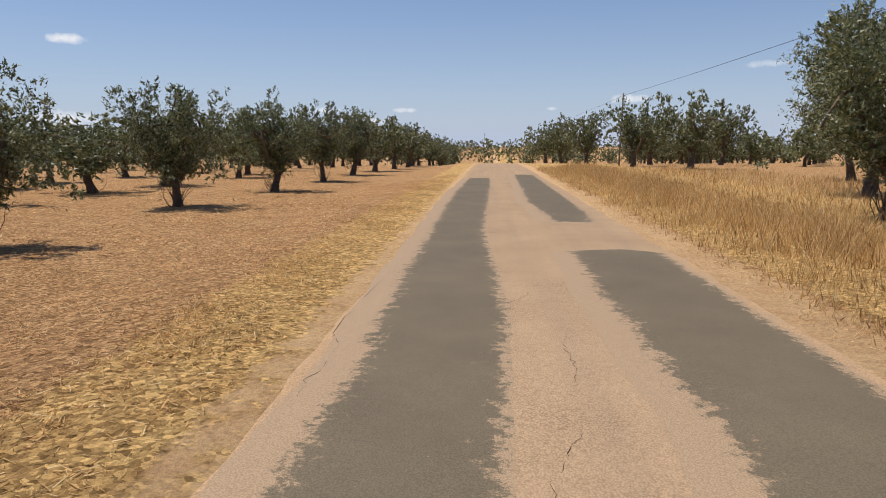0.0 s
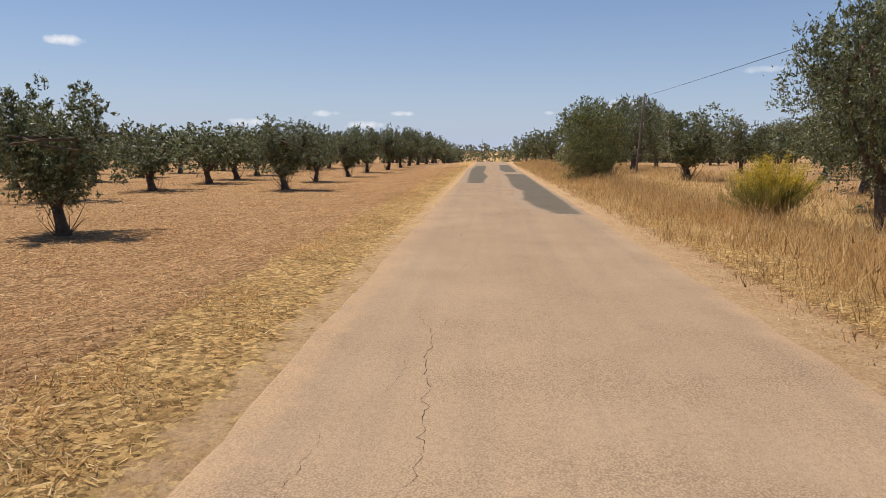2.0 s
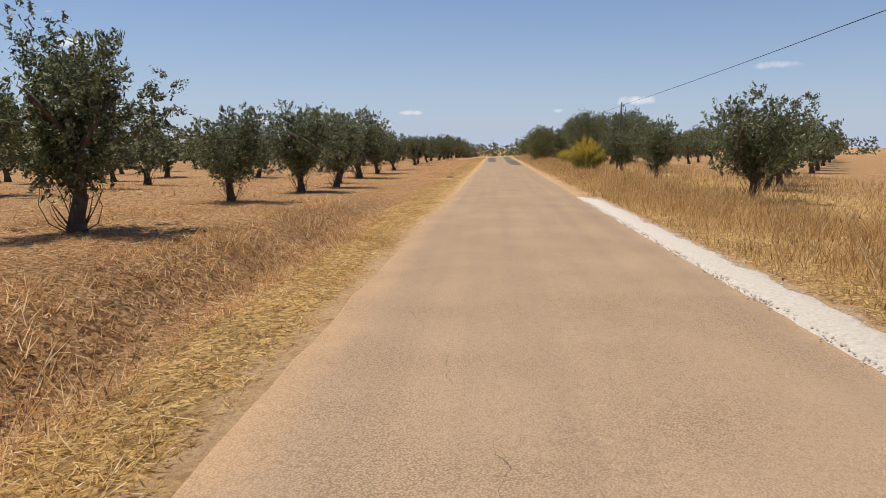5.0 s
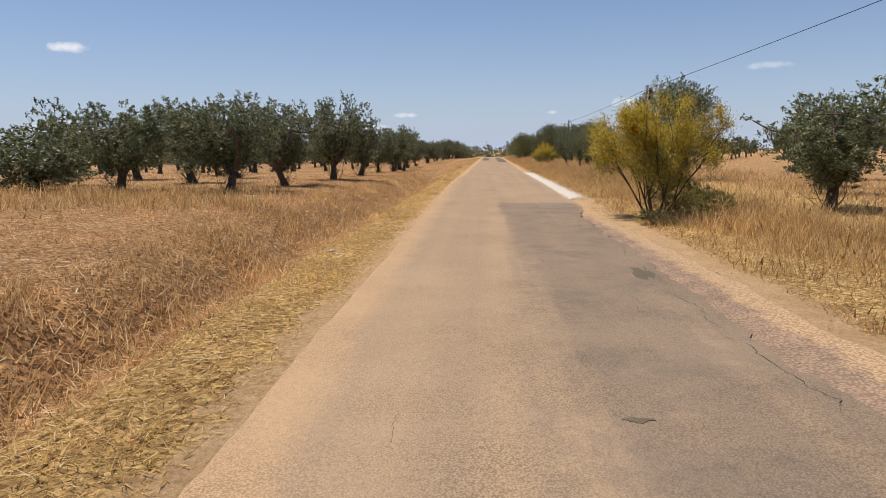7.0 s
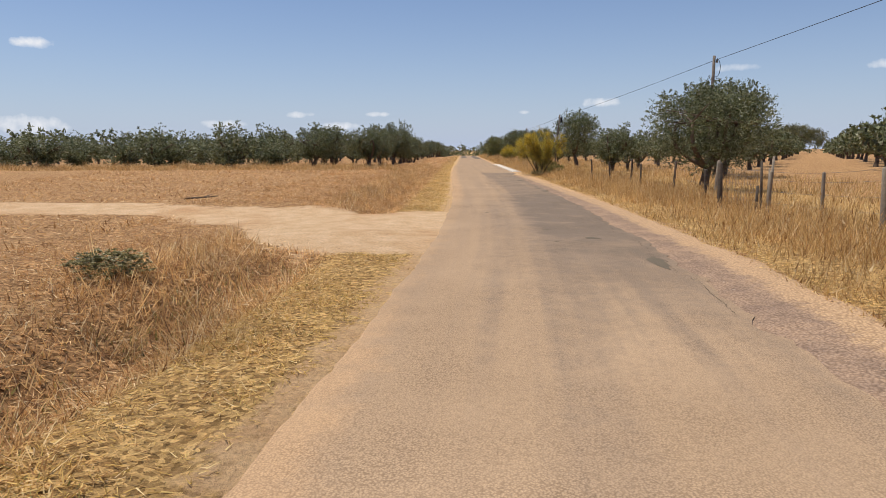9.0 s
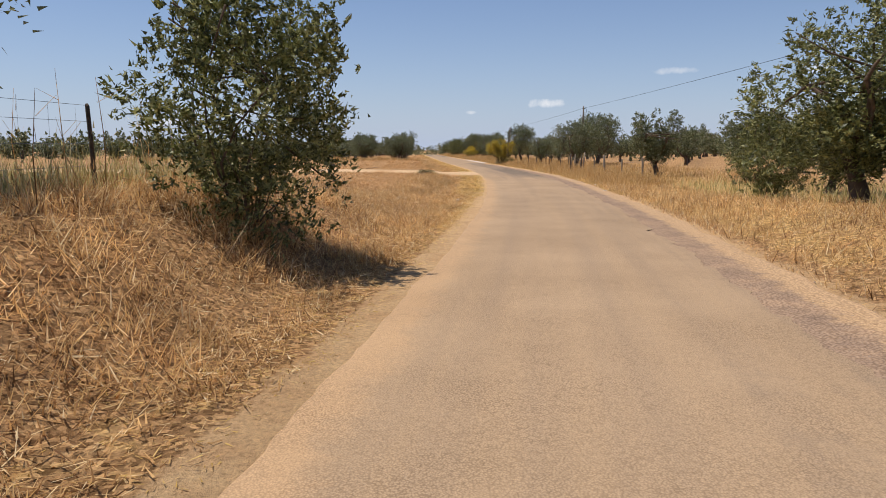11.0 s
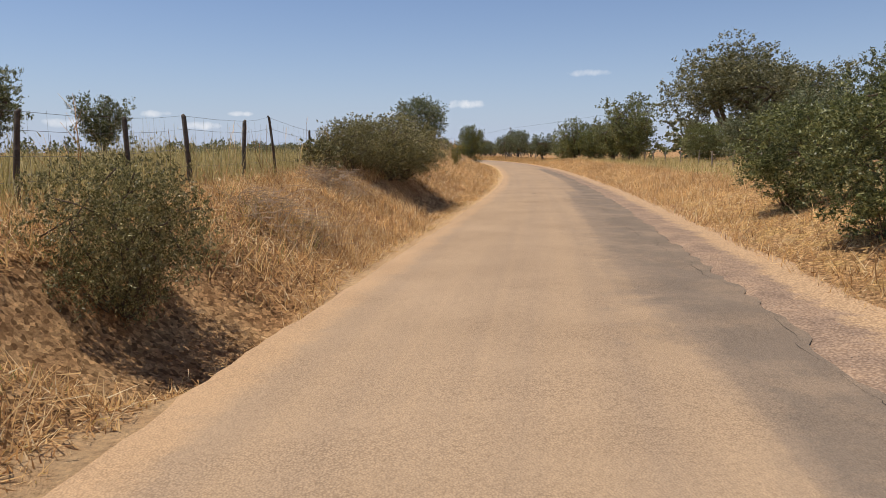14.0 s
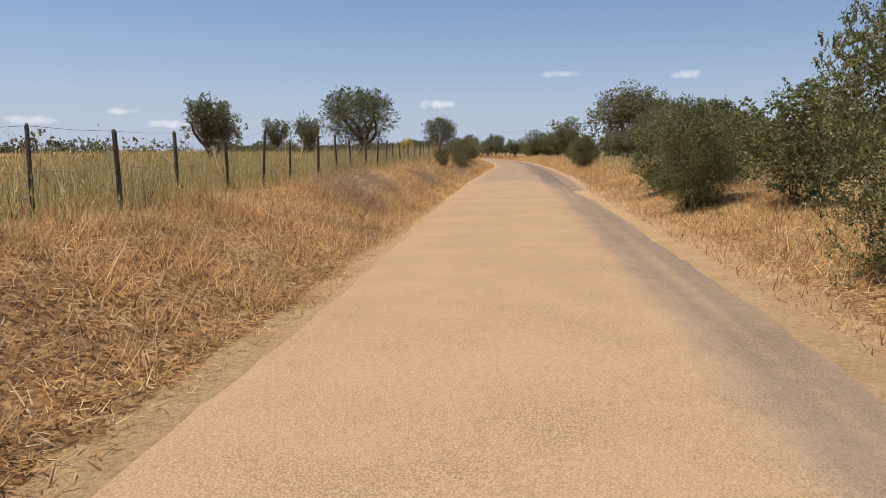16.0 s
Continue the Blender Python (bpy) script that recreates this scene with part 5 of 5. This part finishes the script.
for k, (w, y, reach, high) in enumerate([(-3.9, -225.2, 0.9, 0.42), (-4.3, -223.4, 0.8, 0.36), (-4.1, -221.6, 0.7, 0.3), (-3.6, -215.0, 0.6, 0.25), (-3.7, -196.4, 0.7, 0.28), (-4.2, -192.6, 0.6, 0.35), (-3.3, -204.2, 0.6, 0.25), (-4.3, -164.0, 0.6, 0.3)]):
    dead_brush(w, y, reach, high, 60 + k)


def fallen_stick(w, y, turn, length, label):
    p = on(w, y, 0.03)
    d = Vector((math.cos(turn), math.sin(turn), 0.05)) * length
    rng = np.random.default_rng(int(-y))
    me = tube_mesh("fallen_stick", [limb(rng, (0, 0, 0), d, 0.028, 0.012, 0.05, 6), limb(rng, d * 0.55, d * 0.75 + Vector((0.05, 0.09, 0.05)), 0.012, 0.005, 0.1, 4)], M_BARK, 6)
    ob = new("fallen_stick", me)
    ob.matrix_basis = Matrix.Translation(p)
    tagged(ob, label, "stick")


fallen_stick(-2.35, -42.7, 0.1, 0.28, "short dark stick lying on mown straw")
fallen_stick(-8.6, -107.1, 0.5, 0.9, "dry broken branch beside the dirt track")
fallen_stick(-3.4, -237.0, 2.2, 0.5, "pale dry stick on the weedy bank")


def stone(w, y, size, seed):
    rng = np.random.default_rng(seed)
    bm = bmesh.new()
    bmesh.ops.create_icosphere(bm, subdivisions=2, radius=1.0)
    for v in bm.verts:
        v.co *= 1 + 0.22 * math.sin(v.co.x * 3 + seed) * math.cos(v.co.y * 2.5) + rng.uniform(-0.06, 0.06)
        v.co = Vector((v.co.x * size * 1.3, v.co.y * size, v.co.z * size * 0.6))
    ob = new("stone", bm_mesh("stone", bm, M_GRAVEL))
    at = on(w, y)
    if -1.4 < w < 2.4:
        at.z = float(road_z(w, y))
    ob.matrix_basis = Matrix.Translation(at + Vector((0, 0, size * 0.35))) @ Matrix.Rotation(seed, 4, "Z")
    tagged(ob, "small pale limestone lying loose by the road", "stone", group="loose stones")


for k, (w, y, size) in enumerate([(0.27, -210.2, 0.028), (0.33, -210.3, 0.02), (-3.0, -74.9, 0.04), (-2.25, -90.9, 0.04), (-2.1, -91.2, 0.025), (-1.9, -50.2, 0.05), (-2.0, -49.6, 0.035), (3.1, -128.0, 0.05), (2.9, -131.5, 0.06), (2.8, -122.0, 0.04), (3.0, -43.9, 0.035), (-2.1, -136.0, 0.05)]):
    stone(w, y, size, k + 1)


# ---------------- poles, cables, fences ----------------
def utility_pole(x, y, top, lean, boxed=False):
    base = float(ground_z(x, y))
    root = tagged(new("utility_pole"), "leaning dark wooden telephone pole beside the road", "pole", group="telephone line")
    root.matrix_basis = Matrix.Translation((x, y, base))
    h = top - base
    rng = np.random.default_rng(int(abs(y)))
    part("post", tube_mesh("post", [[((-lean, 0, -0.3), 0.075), ((-lean * 0.6, 0, h * 0.4), 0.068), ((-lean * 0.25, 0, h * 0.75), 0.06), ((0, 0, h), 0.053)]], M_POLE, 10), root)
    bm = bmesh.new()
    bmesh.ops.create_cone(bm, cap_ends=True, segments=10, radius1=0.05, radius2=0.035, depth=0.12, matrix=pose(0.11, 0, h - 0.2))
    insulator = part("insulator", bm_mesh("insulator", bm, M_WIRE, True), root)
    bm = bmesh.new()
    bmesh.ops.create_cone(bm, cap_ends=True, segments=8, radius1=0.012, radius2=0.012, depth=0.16, matrix=pose(0.06, 0, h - 0.24, 0, 90, 0))
    part("bracket", bm_mesh("bracket", bm, M_WIRE, True), insulator)
    if boxed:
        bm = bmesh.new()
        bmesh.ops.create_cube(bm, size=1, matrix=pose(0.12, -0.02, h - 0.42) @ Matrix.Diagonal((0.13, 0.12, 0.42, 1)))
        bmesh.ops.bevel(bm, geom=bm.edges[:], offset=0.015, segments=2, affect="EDGES")
        part("junction_box", bm_mesh("junction_box", bm, M_CABLE), root, "small black junction box")
        drop = [(Vector((-0.09 - lean * (0.9 - 0.8 * t), -0.02, h * (0.15 + 0.78 * t))), 0.011) for t in np.linspace(0, 1, 9)]
        part("down_cable", tube_mesh("down_cable", [drop], M_CABLE, 5), root)
    loop = [(Vector((0.10 + 0.16 * math.sin(t), 0.03, h - 0.45 + 0.35 * math.cos(t))), 0.012) for t in np.linspace(0.2, 3.4, 9)]
    part("cable_loop", tube_mesh("cable_loop", [loop], M_CABLE, 5), root)
    return Vector((x, y, top - 0.18))


TOPS = [utility_pole(*p) for p in [(10.8, 103.0, 5.4, 0.1), (10.5, 56.9, 5.6, 0.15), (9.8, 12.0, 5.0, 0.35), (7.9, -31.6, 4.3, 0.18), (7.14, -69.4, 4.2, 0.35, True), (9.1, -98.2, 5.0, 0.05), (8.7, -140.3, 5.15, 0.1)]]


def cable(a, b, sag, name="overhead_cable"):
    pts = []
    for i in range(25):
        t = i / 24
        p = a.lerp(b, t)
        p.z -= sag * 4 * t * (1 - t)
        pts.append((p, 0.009))
    tagged(new(name, tube_mesh(name, [pts], M_CABLE, 5)), "thin black telephone cable hung between poles", "cable", group="telephone line")


utility_pole(-1.8, 230.0, 5.6, 0.05)
for a, b in zip(TOPS, TOPS[1:]):
    cable(a, b, 0.08)
cable(TOPS[-1], Vector((4.0, -190.0, 5.2)), 0.5)


def stake(h, r, seed, lean=0.05, split=False):
    rng = np.random.default_rng(seed)
    lx, ly = rng.normal(0, lean, 2)
    line = [((0, 0, -0.25), r * 1.05), ((lx * 0.3, ly * 0.3, h * 0.4), r), ((lx * 0.8, ly * 0.8, h * 0.97), r * 0.95), ((lx, ly, h), r * 0.6)]
    return line, Vector((lx, ly, h))


def wire_fence(posts, h, r, label, wood, wires=(0.3, 0.55, 0.8, 0.98), seed=1, heavy=()):
    """A post-and-wire fence: each post and each wire a part."""
    root = tagged(new("wire_fence"), label, "fence")
    first = Vector(posts[0])
    root.matrix_basis = Matrix.Translation(first)
    tops = []
    for i, p in enumerate(posts):
        big = i in heavy
        hh = h * random.Random(i * 3 + seed).uniform(0.9, 1.08) * (1.08 if big else 1)
        line, top = stake(hh, r * (1.5 if big else random.Random(i * 5 + seed).uniform(0.72, 1.2)), seed + i, 0.06)
        ob = part("fence_post", tube_mesh("fence_post", [line], wood, 8), root)
        ob.matrix_basis = Matrix.Translation(Vector(p) - first)
        tops.append((Vector(p) - first, top))
    for k in wires:
        pts = []
        for p, t in tops:
            q = p + t * k
            if pts:
                a = pts[-1][0]
                m = a.lerp(q, 0.5)
                pts.append((Vector((m.x, m.y, m.z - 0.015)), 0.0026))
            pts.append((q, 0.0026))
        part("wire", tube_mesh("wire", [pts], M_WIRE, 4), root)
    return root


gap = random.Random(9)
ys = [-147.0, -149.9, -152.0, -154.2, -156.4, -158.4, -160.5, -162.5, -164.7, -166.9, -168.9, -170.6, -172.5, -174.4, -176.2, -178.0, -179.8, -181.6, -183.4, -185.2, -187.3, -189.6, -191.5, -193.1, -194.8, -196.4, -198.2, -200.2, -202.3, -204.1, -206.0, -207.9, -209.8, -211.5, -213.4, -215.6, -217.4, -219.4, -221.3, -223.2, -225.0, -226.7, -228.4, -230.0, -231.7, -233.5, -235.3, -237.0, -239.0, -241.0, -243.0]
heavy = [i for i, y in enumerate(ys) if y in (-168.9, -170.6)]
LEFT_FENCE = wire_fence([tuple(on(-5.45 if y in (-168.9, -170.6) else -5.6 + gap.uniform(-0.06, 0.06), y)) for y in ys], 1.14, 0.032, "weathered wooden post and wire fence on the bank", M_WOOD, seed=4, heavy=heavy)
stays = []
for ya, yb in zip(ys, ys[1:]):
    for t in np.arange(0.1, 1.0, 0.16):
        foot = on(-5.6, ya + (yb - ya) * t) - LEFT_FENCE.matrix_basis.translation
        stays.append([(foot + Vector((0, 0, 0.28)), 0.0015), (foot + Vector((0, 0, 1.04)), 0.0015)])
part("wire_netting", tube_mesh("wire_netting", stays, M_WIRE, 3), LEFT_FENCE, kind="stuff")
rail_a, rail_b = on(-5.45, -168.85, 0.78) - LEFT_FENCE.matrix_basis.translation, on(-5.45, -170.65, 0.82) - LEFT_FENCE.matrix_basis.translation
part("brace_rail", tube_mesh("brace_rail", [[(rail_a, 0.033), (rail_a.lerp(rail_b, 0.5), 0.036), (rail_b, 0.033)]], M_WOOD, 8), LEFT_FENCE)
wire_fence([tuple(on(w, y)) for w, y in ((5.6, -91.0), (5.5, -95.6), (5.7, -98.4), (5.6, -100.2), (5.7, -103.8), (5.55, -107.2), (5.35, -108.9))], 1.0, 0.04, "rough wooden post and wire fence in tall grass", M_WOOD, seed=40, heavy=(6,))
wire_fence([tuple(on(w, y)) for w, y in ((5.8, -110.6), (6.15, -112.3), (6.35, -114.1), (6.4, -118.0), (6.4, -122.5))], 0.98, 0.045, "rough wooden post and wire fence in tall grass", M_PALE, seed=50, heavy=(2,))
wire_fence([tuple(on(float(np.interp(y, [-240, -208, -165, -148], [7.6, 8.0, 9.8, 10.2])) + gap.uniform(-0.2, 0.2), y)) for y in np.arange(-148, -240, -3.6)], 0.85, 0.036, "pale split post and wire fence in dry grass", M_PALE, seed=60)


def gate():
    """A field entrance closed with wire netting between a post and a bundle of stakes, a spare post leaning behind."""
    root = tagged(new("field_gate"), "makeshift wire netting gate tied to rough stakes", "gate")
    a, b = on(5.40, -109.0), on(5.76, -110.35)
    root.matrix_basis = Matrix.Translation(a)
    d = b - a
    for k, (off, high, lean, r) in enumerate((((0.0, 0.0), 1.18, -0.05, 0.03), ((0.10, -0.10), 1.28, 0.07, 0.034), ((-0.06, 0.12), 0.62, 0.0, 0.036), ((0.12, 0.02), 1.02, 0.02, 0.022))):
        foot = d + Vector((*off, 0))
        part("gate_stake", tube_mesh("gate_stake", [[(foot + Vector((0, 0, -0.2)), r), (foot + Vector((lean * 0.5, 0, high * 0.5)), r * 0.95), (foot + Vector((lean, 0, high)), r * 0.8)]], M_PALE if k % 2 else M_WOOD, 7), root)
    wires = [[(Vector((0, 0, z)), 0.0025), (d * 0.5 + Vector((0, 0, z - 0.02)), 0.0025), (d + Vector((0, 0, z)), 0.0025)] for z in (0.1, 0.28, 0.46, 0.64, 0.82, 0.96)]
    wires += [[(d * t + Vector((0, 0, 0.08)), 0.0018), (d * t + Vector((0, 0, 0.97)), 0.0018)] for t in np.linspace(0.06, 0.94, 12)]
    part("netting", tube_mesh("netting", wires, M_WIRE, 4), root, "thin galvanised netting")


def lone_post(w, y, high, r, lean, mat, label):
    ob = new("post", tube_mesh("post", [[((0, 0, -0.3), r), ((lean * 0.5, 0, high * 0.5), r * 0.97), ((lean, 0.02, high * 0.98), r * 0.92), ((lean, 0.02, high), r * 0.6)]], mat, 9))
    ob.matrix_basis = Matrix.Translation(on(w, y))
    tagged(ob, label, "post")


gate()
lone_post(6.25, -105.9, 1.12, 0.05, 0.10, M_PALE, "pale weathered post leaning beside an olive tree")
lone_post(5.5, -108.3, 0.75, 0.025, 0.05, M_PALE, "thin broken stake beside the field gate")
lone_post(5.2, -29.4, 0.95, 0.035, 0.03, M_WOOD, "short dark stake standing in tall dry grass")


def diamond_sign():
    """A small diamond board with a dark red rim on a rod at the brace post."""
    root = tagged(new("diamond_sign"), "small diamond sign, dark red rim and pale centre", "sign")
    p = on(-5.50, -169.3)
    root.matrix_basis = Matrix.Translation(p) @ Matrix.Rotation(radians(-8), 4, "Z")
    h = 2.25 - p.z
    part("rod", tube_mesh("rod", [[(Vector((0, 0.02, -0.2)), 0.014), (Vector((0, 0.02, h + 0.1)), 0.014)]], M_WOOD, 6), root)
    red = mat_plain("faded_red_paint", (0.10, 0.03, 0.03), (0.16, 0.05, 0.045), 12, 0.6)
    pale = mat_plain("faded_white_paint", (0.50, 0.38, 0.38), (0.62, 0.52, 0.50), 12, 0.6)
    owner = root
    for name, s, y, m in (("board", 0.27, 0.0, red), ("panel", 0.165, -0.013, pale)):
        bm = bmesh.new()
        bmesh.ops.create_cube(bm, size=1, matrix=pose(0, y, h, 0, 45, 0) @ Matrix.Diagonal((s * 0.74, 0.012, s * 0.74, 1)))
        bmesh.ops.bevel(bm, geom=bm.edges[:], offset=0.003, segments=1, affect="EDGES")
        owner = part(name, bm_mesh(name, bm, m), owner)


diamond_sign()
